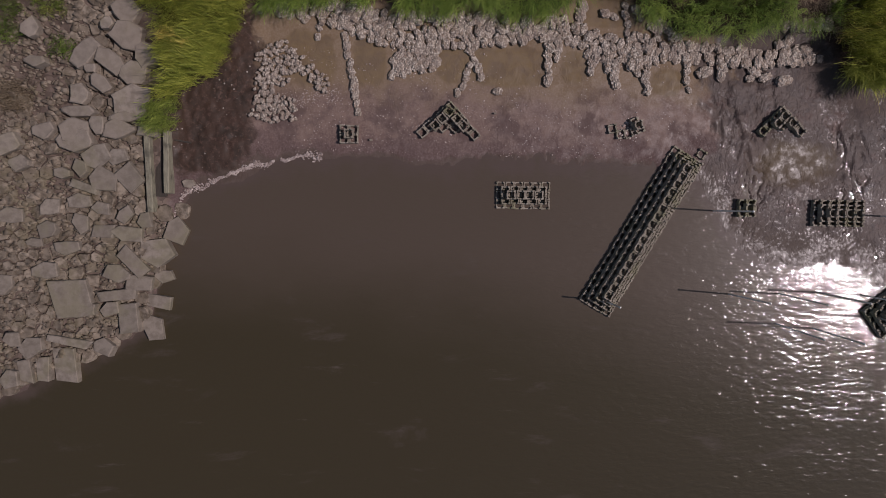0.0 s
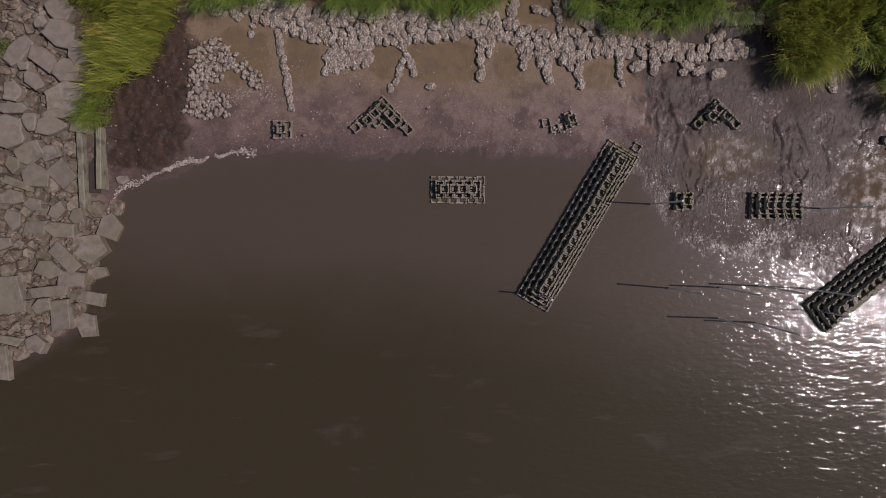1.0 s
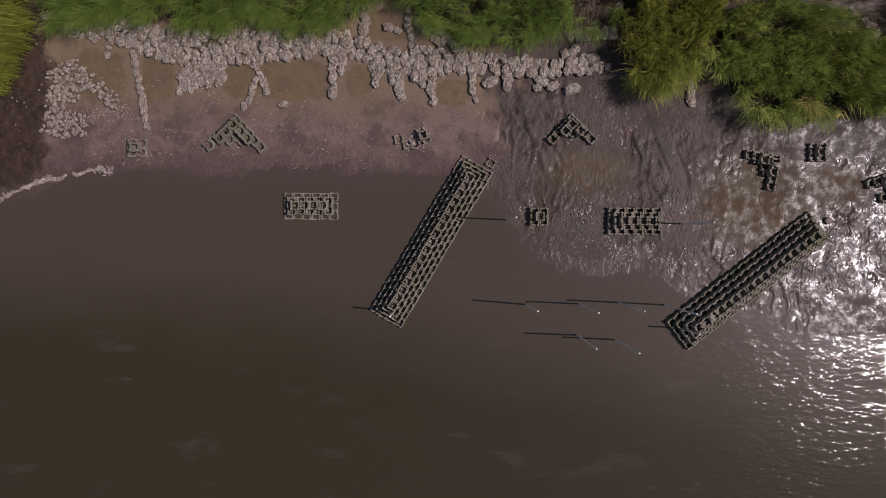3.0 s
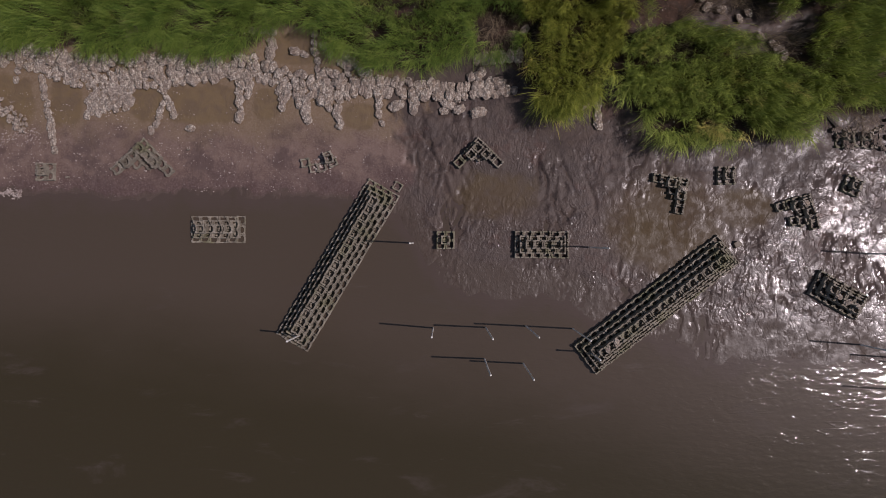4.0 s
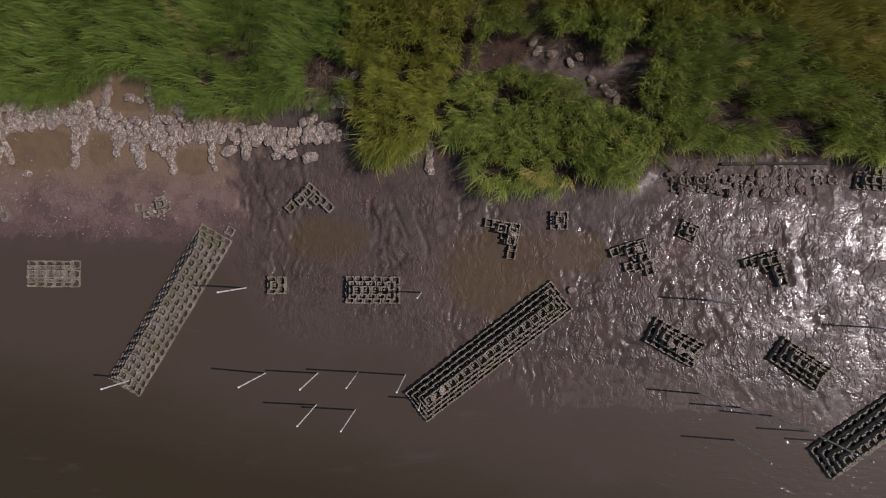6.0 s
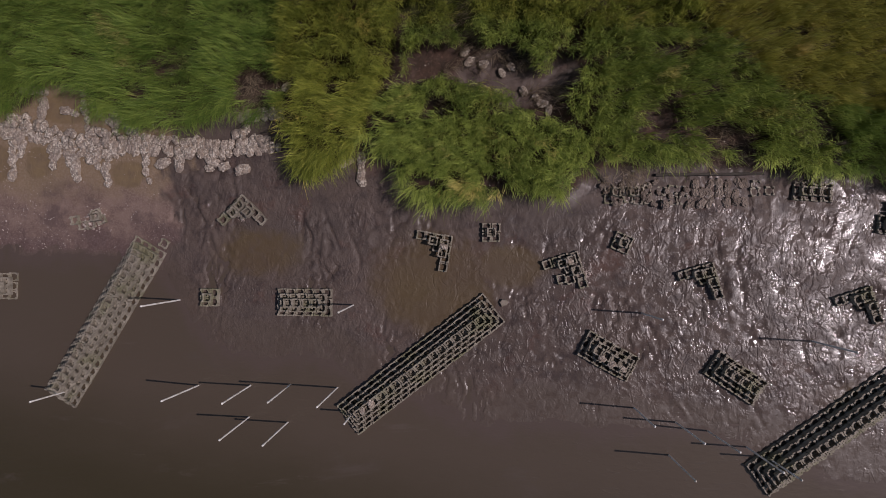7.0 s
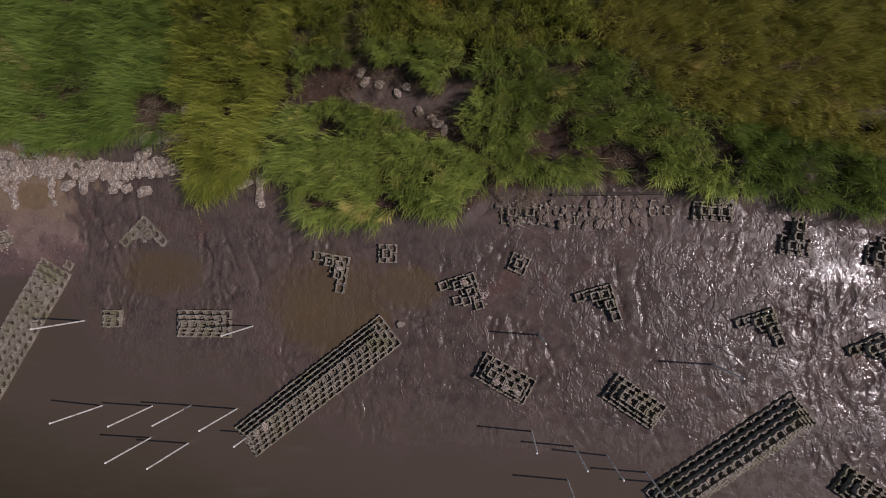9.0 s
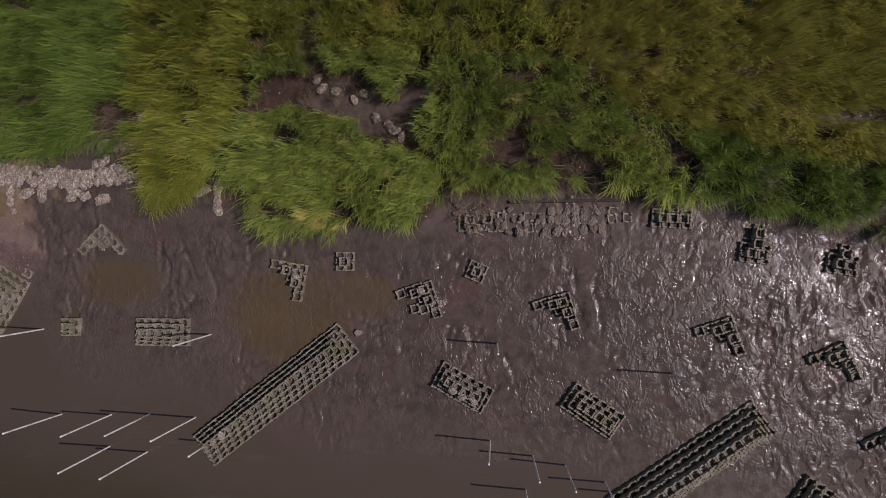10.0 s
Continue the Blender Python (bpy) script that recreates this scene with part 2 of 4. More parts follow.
M_GROUND, M_WATER = ground_material(), water_material()
M_BLOCK = concrete_material("reef_concrete", (0.355, 0.316, 0.250), (0.17, 0.146, 0.112), (0.15, 0.155, 0.065), 0.5)
M_SLAB = concrete_material("broken_concrete", (0.262, 0.222, 0.176), (0.160, 0.133, 0.102), (0.185, 0.165, 0.098), 0.5)
M_BOULDER = concrete_material("worn_concrete", (0.290, 0.246, 0.196), (0.195, 0.162, 0.126), (0.17, 0.15, 0.08), 0.3)
M_STONE = concrete_material("rubble_stone", (0.30, 0.246, 0.184), (0.105, 0.082, 0.058), (0.14, 0.118, 0.06), 0.4)
M_RUBBLE = concrete_material("joined_rubble_stone", (0.30, 0.246, 0.184), (0.105, 0.082, 0.058), (0.14, 0.118, 0.06), 0.4, True)
M_SHELL, M_MUDDY = shell_material("oyster_shells", 0.0), shell_material("muddy_oyster_shells", 1.0)
M_BLEACHED = concrete_material("bleached_shells", (0.54, 0.465, 0.415), (0.27, 0.215, 0.185), (0.25, 0.19, 0.17), 0.5, True)
M_TIMBER = wood_material("weathered_timber", (0.26, 0.24, 0.17), (0.16, 0.145, 0.10))
# dark wood of the driftwood, also the painted shade of slot and scarp
M_DARKWOOD_SHADE = wood_material("dark_wood_and_shade", (0.06, 0.05, 0.04), (0.035, 0.028, 0.022))
M_POLE = pole_material()
M_REED = reed_material("reed_leaves", (0.125, 0.185, 0.034), (0.470, 0.540, 0.120), (0.651, 0.546, 0.174), 0.52)
M_GOLD = reed_material("yellowing_reed_leaves", (0.150, 0.190, 0.028), (0.480, 0.490, 0.095), (0.640, 0.500, 0.130), 0.50)
M_CORD = reed_material("cordgrass_leaves", (0.085, 0.150, 0.024), (0.300, 0.385, 0.080), (0.430, 0.390, 0.130), 0.36)
M_DULL = reed_material("seeding_reed_tops", (0.225, 0.230, 0.042), (0.600, 0.550, 0.125), (0.660, 0.530, 0.175), 0.58)
M_STRAW = reed_material("dead_grass", (0.13, 0.095, 0.060), (0.34, 0.27, 0.18), (0.42, 0.35, 0.25), 0.4)


# ---- building helpers ----
def mesh_of(name, bm, material, smooth=False):
    me = bpy.data.meshes.new(name)
    bm.to_mesh(me)
    bm.free()
    me.materials.append(material)
    if smooth:
        me.shade_smooth()
    return me


def from_arrays(name, verts, faces, material, smooth=False):
    """A mesh from numpy vertices and a list of face arrays of equal width each."""
    me = bpy.data.meshes.new(name)
    me.vertices.add(len(verts))
    me.vertices.foreach_set("co", verts.astype(np.float32).ravel())
    loops = np.concatenate([f.ravel() for f in faces]).astype(np.int32)
    sizes = np.concatenate([np.full(len(f), f.shape[1]) for f in faces])
    me.loops.add(len(loops))
    me.loops.foreach_set("vertex_index", loops)
    me.polygons.add(len(sizes))
    me.polygons.foreach_set("loop_start", np.concatenate([[0], np.cumsum(sizes)[:-1]]).astype(np.int32))
    me.update(calc_edges=True)
    me.materials.append(material)
    if smooth:
        me.shade_smooth()
    return me


def add_box(bm, cx, cy, cz, sx, sy, sz, taper=0.0, turn=0.0):
    made = bmesh.ops.create_cube(bm, size=1.0)["verts"]
    for v in made:
        k = 1 - taper * (v.co.z + 0.5)
        v.co = Vector((v.co.x * sx * k, v.co.y * sy * k, v.co.z * sz))
    bmesh.ops.transform(bm, matrix=pose(cx, cy, cz, 0, 0, turn), verts=made)
    return made


TABLES = {}


def lattice(x, y, seed):
    """Smooth random values on a unit lattice, from 0 to 1."""
    if seed not in TABLES:
        TABLES[seed] = np.random.default_rng(seed).random((256, 256))
    table = TABLES[seed]
    xi, yi = np.floor(x).astype(int), np.floor(y).astype(int)
    u, v = x - xi, y - yi
    u, v = u * u * (3 - 2 * u), v * v * (3 - 2 * v)
    a, b = table[xi % 256, yi % 256], table[(xi + 1) % 256, yi % 256]
    c, d = table[xi % 256, (yi + 1) % 256], table[(xi + 1) % 256, (yi + 1) % 256]
    return (a * (1 - u) + b * u) * (1 - v) + (c * (1 - u) + d * u) * v


def fractal(x, y, scale, seed, octaves=4, gain=0.5):
    total, amp, norm = 0.0, 1.0, 0.0
    for k in range(octaves):
        total = total + amp * lattice(x * scale * 2 ** k + 37.7 * k, y * scale * 2 ** k + 11.3 * k, seed + k)
        norm += amp
        amp *= gain
    return total / norm


def ease(v, lo, hi):
    t = np.clip((v - lo) / (hi - lo), 0, 1)
    return t * t * (3 - 2 * t)


# ---- the ground: water's edge, foot of the reeds, pools ----
EDGE_X = [-60, -14.6, -13.0, -11.9, -10.4, -9.75, -9.45, -9.0, -8.5, -8.2, -7.2, -5.9, -4.3, -2.1, 0.0, 2.9, 5.7, 7.3, 8.4, 9.2, 10.2, 12.5, 14.2, 14.9, 16.0, 17.5, 19, 21, 26, 29.6, 36, 90]
EDGE_Y = [-9, -4.8, -4.3, -3.7, -2.8, -2.4, -0.8, 0.5, 1.4, 1.9, 2.3, 2.65, 2.98, 3.05, 2.8, 3.0, 2.9, 2.7, 2.2, 0.9, -0.2, -0.5, -0.6, -1.1, -1.6, -2.0, -2.6, -2.5, -2.7, -3.8, -4.6, -9]
REED_X = [-60, -6, -3.7, -0.5, 1.1, 1.6, 3.8, 4.2, 5.4, 7.6, 9.5, 11, 12.4, 13, 13.75, 14.8, 15.5, 16.5, 16.9, 18.5, 19.5, 21.6, 22.7, 24.5, 27, 30, 31.6, 33.4, 36, 90]
REED_Y = [9, 7.5, 7.8, 7.45, 8.2, 7.35, 7.8, 8.5, 8.3, 6.95, 6.9, 7.6, 7.0, 5.8, 5.5, 6.1, 6.6, 5.2, 4.6, 4.4, 4.7, 4.6, 5.5, 5.7, 5.55, 5.3, 4.9, 4.4, 4.2, 3.5]
POOLS = [(11.6, 2.9, 1.5, 0.8, 0.7), (17.3, 1.9, 1.75, 1.65, 1.0), (19.9, 2.5, 1.0, 0.6, 1.0), (31.0, -1.6, 1.6, 0.6, 0.6)]
SILTS = [(-4.5, 6.0, 0.9, 0.95), (-2.7, 5.9, 0.6, 0.9), (1.9, 5.85, 1.3, 0.65), (4.0, 5.9, 0.45, 0.6), (7.1, 5.5, 0.6, 0.45), (0.0, 5.9, 0.5, 0.55), (4.9, 7.7, 0.8, 0.5)]


def land(x, y):
    """Height of the ground and how much of each cover it carries."""
    wander = (fractal(x, y, 0.7, 5, 3) - 0.5) * 1.1
    drift = (fractal(x, y, 0.5, 15, 4, 0.6) - 0.5) * 3.2
    s = y - np.interp(x, EDGE_X, EDGE_Y) + wander * 0.6 + (fractal(x, y, 2.4, 6, 3) - 0.5) * 0.45
    back = y - np.interp(x, REED_X, REED_Y)
    h = np.where(s < 0, np.maximum(0.05 * s, -1.2), np.minimum(0.014 * s, 0.10))
    beach = ease(x + drift, 9.6, 7.0) * ease(s, -0.15, 0.35)
    rubble = ease(x, -8.6, -9.4) * ease(s, -0.3, 0.3)
    soil = ease(x + drift * 0.5, -5.6, -7.1) * ease(y + drift * 0.4, 1.8, 2.9) * ease(x, -9.4, -8.8)
    # bank soil starts before the reeds; its dark colour also holds their shade
    bank = ease(back, -0.5, 0.6)
    slick = ease(s, 1.7, 0.5) * (1 - beach) * (1 - rubble)
    flat = ease(s, -0.7, 1.3) * (1 - beach) * (1 - rubble) * (1 - bank)
    dull = ease(back, -2.0, -0.6) * ease(x, 31, 28)
    pool = 0 * x
    for px, py, a, b, k in POOLS:
        pool = np.maximum(pool, k * ease(np.hypot((x - px) / a, (y - py) / b) + drift * 0.22 + wander * 0.35, 1.75, 0.3))
    flat = flat * (1 - pool)
    drained = ease(x + drift, 19, 13.5)
    rill = np.abs(fractal(x * 1.3 + wander, y * 0.6, 1.6, 21, 5, 0.6) - 0.5) * 2
    crease = np.abs(fractal(x * 1.5 + wander * 1.4, y * 0.8, 2.3, 121, 4, 0.55) - 0.5) * 2
    lump = fractal(x + wander * 0.5, y, 4.6, 31, 4, 0.6) - 0.5
    rough = 0.12 + 1.35 * ease(fractal(x, y, 0.6, 44, 4), 0.40, 0.60)
    gully = np.abs(fractal(x * 1.5 + wander * 0.9 + 0.22 * y, y * 0.42, 1.15, 221, 4, 0.55) - 0.5) * 2
    cut = ease(gully, 0.09, 0.0) * ease(fractal(x, y * 0.6, 0.55, 68, 3), 0.46, 0.58)
    for mid, sway, low, top in ((15.15, 0.28, -0.9, 1.7), (14.05, 0.22, -0.4, 3.9), (14.75, 0.20, 1.2, 4.2), (12.9, 0.25, 3.0, 4.9)):
        line = np.abs(x - mid - sway * np.sin(2.3 * y + mid) - wander * 0.35)
        cut = np.maximum(cut, 0.8 * ease(line, 0.08, 0.01) * ease(y, low - 0.3, low + 0.2) * ease(y, top + 0.3, top - 0.2) * ease(fractal(x, y, 1.3, 69, 2), 0.35, 0.5))
    tread = fractal(x * 1.25 + wander, y * 0.75, 3.4, 231, 3, 0.55) - 0.5
    wet_relief = 0.018 * (rill - 0.2) + 0.020 * lump + 0.020 * tread - 0.05 * ease(rill, 0.10, 0.0) * ease(fractal(x, y, 0.8, 66, 2), 0.45, 0.6) - 0.05 * cut
    dry_relief = 0.075 * (crease - 0.2) + 0.036 * lump + 0.034 * tread - 0.06 * ease(rill, 0.12, 0.0) * ease(fractal(x, y, 0.6, 67, 2), 0.45, 0.6) - 0.085 * cut
    h = h + flat * (0.014 + rough * (wet_relief * (1 - drained) + dry_relief * drained))
    h = h + beach * (0.02 * (lump + 0.3) + 0.025)
    h = h + rubble * (0.10 + 0.16 * ease(s, 0.3, 3.0) + 0.08 * lump) + soil * (0.10 + 0.10 * lump)
    h = h + bank * (0.16 + 0.10 * lump)
    silt = 0 * x
    for px, py, a, b in SILTS:
        silt = np.maximum(silt, ease((np.abs((x - px) / a) ** 3 + np.abs((y - py) / b) ** 3) ** 0.333 + drift * 0.16 + wander * 0.2, 1.4, 0.55))
    clear = ease(np.hypot((x - 20.2) / 2.3, (y - 8.6) / 1.1), 1.1, 0.8)
    sward = np.maximum(ease(back, 4.5, 6.5), ease(np.abs(x - 14), 30, 40) * ease(back, 0, 2))
    return h, dict(sand=np.maximum(beach, ease(x + drift, 9.6, 7.0) * ease(s, -1.3, -0.5)), drained=drained * flat, slick=slick, dull=dull, silt=silt, pool=pool, soil=np.maximum(soil, bank * (1 - 0.6 * clear)), grit=rubble, sward=sward)


def axis(lo, hi, step):
    inner = np.arange(lo, hi + step / 2, step)
    outer = np.array([0.4, 1.2, 3, 7, 15, 32, 70, 150, 320, 700, 1500])
    return np.concatenate([lo - outer[::-1], inner, hi + outer])


def build_ground():
    ax, ay = axis(-15.5, 38, 0.06), axis(-5.2, 12.5, 0.06)
    gx, gy = np.meshgrid(ax, ay)
    h, cover = land(gx, gy)
    n, k = gx.shape
    verts = np.stack([gx, gy, h], -1).reshape(-1, 3)
    i = (np.arange(n - 1)[:, None] * k + np.arange(k - 1)[None]).ravel()
    me = from_arrays("ground", verts, [np.stack([i, i + 1, i + k + 1, i + k], 1)], M_GROUND, True)
    for name, v in cover.items():
        me.attributes.new(name, "FLOAT", "POINT").data.foreach_set("value", v.astype(np.float32).ravel())
    return tagged(new("ground", me), "wet brown tidal mud rising to a shelly beach", "ground", kind="structure")


def build_water():
    ax, ay = axis(-15.5, 38, 0.12), axis(-5.5, 5.2, 0.12)
    ay = ay[ay < 5.6]
    gx, gy = np.meshgrid(ax, ay)
    h, _ = land(gx, gy)
    n, k = gx.shape
    verts = np.stack([gx, gy, 0 * gx], -1).reshape(-1, 3)
    i = (np.arange(n - 1)[:, None] * k + np.arange(k - 1)[None]).ravel()
    me = from_arrays("water", verts, [np.stack([i, i + 1, i + k + 1, i + k], 1)], M_WATER, True)
    me.attributes.new("depth", "FLOAT", "POINT").data.foreach_set("value", (-h).astype(np.float32).ravel())
    # water is palest north of this line and darkens southward from it
    tone_line = np.interp(gx, [-60, -12, -6, 0, 6, 12, 18, 24, 40], [2.4, 1.6, 1.2, 0.4, -0.4, -1.9, -2.9, -4.0, -6])
    tone = np.clip((tone_line - gy) * 0.07, 0.0, 0.5)
    me.attributes.new("tone", "FLOAT", "POINT").data.foreach_set("value", tone.astype(np.float32).ravel())
    return tagged(new("water", me), "still brown silty water of a tidal creek", "water", kind="structure")


def level(x, y):
    return float(land(np.array([float(x)]), np.array([float(y)]))[0][0])


build_ground()
build_water()


# ---- reef blocks ----
PITCH, TIER = 0.302, 0.192


def block_mesh(seed):
    """A square hollow concrete block with notched walls."""
    r = random.Random(seed)
    bm = bmesh.new()
    half, post, wall, tall, low = 0.148, 0.078, 0.044, 0.222, 0.168
    cuts = (-half, wall - half, post - half, half - post, half - wall, half)
    high = {}
    for i in range(5):
        for j in range(5):
            ends = (i in (0, 1, 3, 4)) and (j in (0, 1, 3, 4))
            rim = i in (0, 4) or j in (0, 4)
            high[i, j] = 0.0 if not rim else tall if ends else low

    def quad(*corners):
        bm.faces.new([bm.verts.new(c) for c in corners])
    for (i, j), h in high.items():
        x0, x1, y0, y1 = cuts[i], cuts[i + 1], cuts[j], cuts[j + 1]
        if h > 0:
            quad((x0, y0, h), (x1, y0, h), (x1, y1, h), (x0, y1, h))
        for di, dj, a, b in ((1, 0, (x1, y0), (x1, y1)), (-1, 0, (x0, y1), (x0, y0)), (0, 1, (x1, y1), (x0, y1)), (0, -1, (x0, y0), (x1, y0))):
            beside = high.get((i + di, j + dj), 0.0)
            if h > beside:
                quad((*a, beside), (*b, beside), (*b, h), (*a, h))
    bmesh.ops.remove_doubles(bm, verts=bm.verts[:], dist=0.001)
    for v in bm.verts:
        k = 1 - 0.16 * v.co.z
        v.co = Vector((v.co.x * k, v.co.y * k, v.co.z)) + Vector([r.uniform(-0.006, 0.006) for _ in range(3)])
    return mesh_of("block", bm, M_BLOCK)


BLOCKS = [block_mesh(s) for s in range(6)]


def reef(label, x, y, turn, cells, group="", sink=0.03, jitter=1.0, name="block_reef"):
    """A stack of blocks; cells are (i, j, tier) in block widths from the origin."""
    base = new(name)
    base.empty_display_size = 0.2
    base.matrix_world = pose(x, y, max(level(x, y) * 0.5, 0.0) - sink, 0, 0, turn)
    tagged(base, label, "oyster reef", group)
    r = random.Random(int(x * 100) + int(y * 1000))
    for i, j, k in cells:
        ob = new("block", r.choice(BLOCKS))
        ob.parent = base
        ob.matrix_local = pose((i + 0.5) * PITCH + r.uniform(-0.008, 0.008) * jitter, (j + 0.5) * PITCH + r.uniform(-0.008, 0.008) * jitter,
                               k * TIER + r.uniform(0, 0.008), r.uniform(-2, 2) * jitter, r.uniform(-2, 2) * jitter, 90 * r.randrange(4) + r.uniform(-2, 2) * jitter)
    return base


def pyramid(n, m, tiers):
    return [(i + k / 2, j + k / 2, k) for k in range(tiers) for i in range(n - k) for j in range(m - k)]


def corner_stack(n, extra=()):
    base = [(i, 0, 0) for i in range(n)] + [(0, j, 0) for j in range(1, n)] + [(1, 1, 0)] + [(2, 1, 0), (1, 2, 0)] * (n > 4)
    top = [(i + 0.5, 0.35, 1) for i in range(n - 2)] + [(0.35, j + 0.5, 1) for j in range(1, n - 2)]
    return base + top + list(extra)


LONG = "long stepped reef of grey notched blocks"
reef(LONG + " at the beach edge", 4.36, -1.76, 59.5, [(i, -j - 1, k) for i, j, k in pyramid(20, 4, 4)] + [(20.3, -3.7, 0)], "long reefs", 0.09)
reef(LONG + " between two rows of poles", 14.26, -2.11, 38.0, [(i, -j - 1, k) for i, j, k in pyramid(20, 4, 4)], "long reefs")
reef(LONG + " at the water", 27.34, -3.78, 35.7, [(i, -j - 1, k) for i, j, k in pyramid(18, 4, 4)], "long reefs", 0.06)
SHORT = "short stepped reef of grey notched blocks"
reef(SHORT + " in shallow water", 1.49, 1.25, 0.0, pyramid(6, 3, 3), "short reefs", 0.15)
reef(SHORT + " beside a white pole", 12.27, 0.80, -0.5, pyramid(6, 3, 3), "short reefs")
reef(SHORT + " with shells on its top", 22.02, -0.35, -29.0, pyramid(6, 3, 3), "short reefs")
reef(SHORT + " on bare mud", 26.03, -0.90, -34.0, pyramid(6, 3, 3), "short reefs")
reef(SHORT + " at the water's edge", 32.85, -3.55, -34.0, pyramid(6, 3, 3), "short reefs")
SMALL = "small square pile of five notched concrete blocks"
for x, y, turn, more in ((-3.62, 3.29, 0, " on the shelly beach"), (9.68, 1.08, 0, " on mud"), (18.98, 3.26, 0, " by the reeds"), (23.08, 3.08, -23, " set askew on mud")):
    reef(SMALL + more, x, y, turn, pyramid(2, 2, 2), "small piles")
ANGLE = "angled two-armed pile of notched concrete blocks"
reef(ANGLE + " on the beach", -0.06, 4.73, -137, [(i, j, k) for i, j, k in corner_stack(5)], "angled piles", 0.05, 2.0)
reef(ANGLE + " on rilled mud", 11.05, 4.82, -134, corner_stack(4), "angled piles")
reef(ANGLE + " beside a pool", 18.06, 3.44, -190, [(i, j, k) for j, i, k in [(a, b, c) for a, b, c in corner_stack(4)]], "angled piles")
reef(ANGLE + " topped with pale shells", 22.04, 3.0, -162, [(i, j, k) for i, j, k in corner_stack(4, [(2, 2, 0), (1.2, 2.2, 0)])], "angled piles", 0.03, 2.0)
reef(ANGLE + " in glistening mud", 26.33, 2.66, -163, corner_stack(4), "angled piles")
reef(ANGLE + " in wet mud", 31.18, 1.94, -161, corner_stack(4), "angled piles")
reef(ANGLE + " near the water", 34.42, 1.20, -157, corner_stack(4), "angled piles")
reef(ANGLE + " at the water's edge", 35.9, -1.2, -150, corner_stack(4), "angled piles")
reef("broken heap of concrete blocks among shells", 5.75, 3.55, 20, [(0, 0.3, 0), (1.1, 1.2, 0), (1.3, 0.1, 0), (1.2, 0.6, 1), (-1.5, 1.2, 0), (-0.9, 0.4, 0)], "", 0.07, 5.0)
SHORE = "pile of notched concrete blocks against the reed bank"
reef(SHORE, 28.8, 4.62, -4, pyramid(4, 2, 2) + [(1.5, 1.6, 1)], "shore piles")
reef(SHORE + " in mud", 31.35, 3.58, -9, [(i, j, 0) for i in range(3) for j in range(2)] + [(1, 2, 0), (1, 3, 0), (0.5, 0.5, 1), (1.5, 0.5, 1), (1, 1.5, 1), (1, 2.5, 1)], "shore piles")
reef(SHORE + " in mud", 33.86, 3.25, -9, [(i, j, 0) for i in range(3) for j in range(2)] + [(1, 2, 0), (0.5, 0.5, 1), (1.5, 0.5, 1), (1, 1.5, 1)], "shore piles")
reef("tumbled rows of blocks filled with oyster shells", 22.92, 4.50, -2, [(i * 0.98, j * 1.05, 0) for i in range(5) for j in range(2)] + [(0.5, 0.6, 1), (2.6, 0.7, 1)], "shore rows", 0.07, 6.0)
reef("tumbled rows of blocks filled with oyster shells", 24.65, 4.45, 2, [(i * 1.0, j * 1.05, 0) for i in range(3) for j in range(2)], "shore rows", 0.11, 7.0)
reef("half-buried row of concrete blocks at the bank", 27.55, 4.72, 0, [(0, 0, 0), (0, 1.05, 0), (1.4, 0.2, 0)], "shore rows", 0.10, 7.0)


# ---- poles ----
def pole_parts():
    bm = bmesh.new()
    bmesh.ops.create_cone(bm, cap_ends=True, segments=12, radius1=0.026, radius2=0.026, depth=2.9, matrix=pose(0, 0, 0.95))
    cap = bmesh.new()
    bmesh.ops.create_cone(cap, cap_ends=True, segments=12, radius1=0.032, radius2=0.032, depth=0.06, matrix=pose(0, 0, 2.385))
    bmesh.ops.create_cone(cap, cap_ends=True, segments=12, radius1=0.032, radius2=0.018, depth=0.02, matrix=pose(0, 0, 2.425))
    bmesh.ops.remove_doubles(cap, verts=cap.verts[:], dist=0.002)
    return mesh_of("shaft", bm, M_POLE), mesh_of("cap", cap, M_POLE)


POLE, CAP = pole_parts()
for k, (x, y, tall) in enumerate(((9.58, -1.56, 2.3), (11.34, -1.53, 2.3), (12.68, -1.48, 2.3), (14.25, -1.56, 2.45), (11.30, -2.58, 2.3), (12.60, -2.73, 2.3),
                                  (23.89, -2.06, 2.2), (25.21, -2.50, 2.2), (26.21, -2.76, 2.2), (27.42, -3.24, 2.2), (24.99, -3.55, 2.2), (24.11, 0.99, 2.1),
                                  (29.45, 0.15, 2.2), (8.90, 1.28, 2.3), (14.77, 1.17, 2.3), (5.20, -1.80, 1.75), (14.80, -2.33, 1.4), (28.05, -3.55, 1.9))):
    ob = new("marker_pole")
    ob.empty_display_size = 0.1
    lean = random.Random(k)
    ob.matrix_world = pose(x, y, tall - 2.4, lean.uniform(-1.2, 1.2), lean.uniform(-1.2, 1.2), lean.uniform(0, 360))
    shaft = new("shaft", POLE)
    shaft.parent = ob
    cap = new("cap", CAP)
    cap.parent = ob
    tagged(cap, "rounded white plastic end cap")
    tagged(ob, "thin white plastic pole standing upright in mud", "pole", "marker poles")


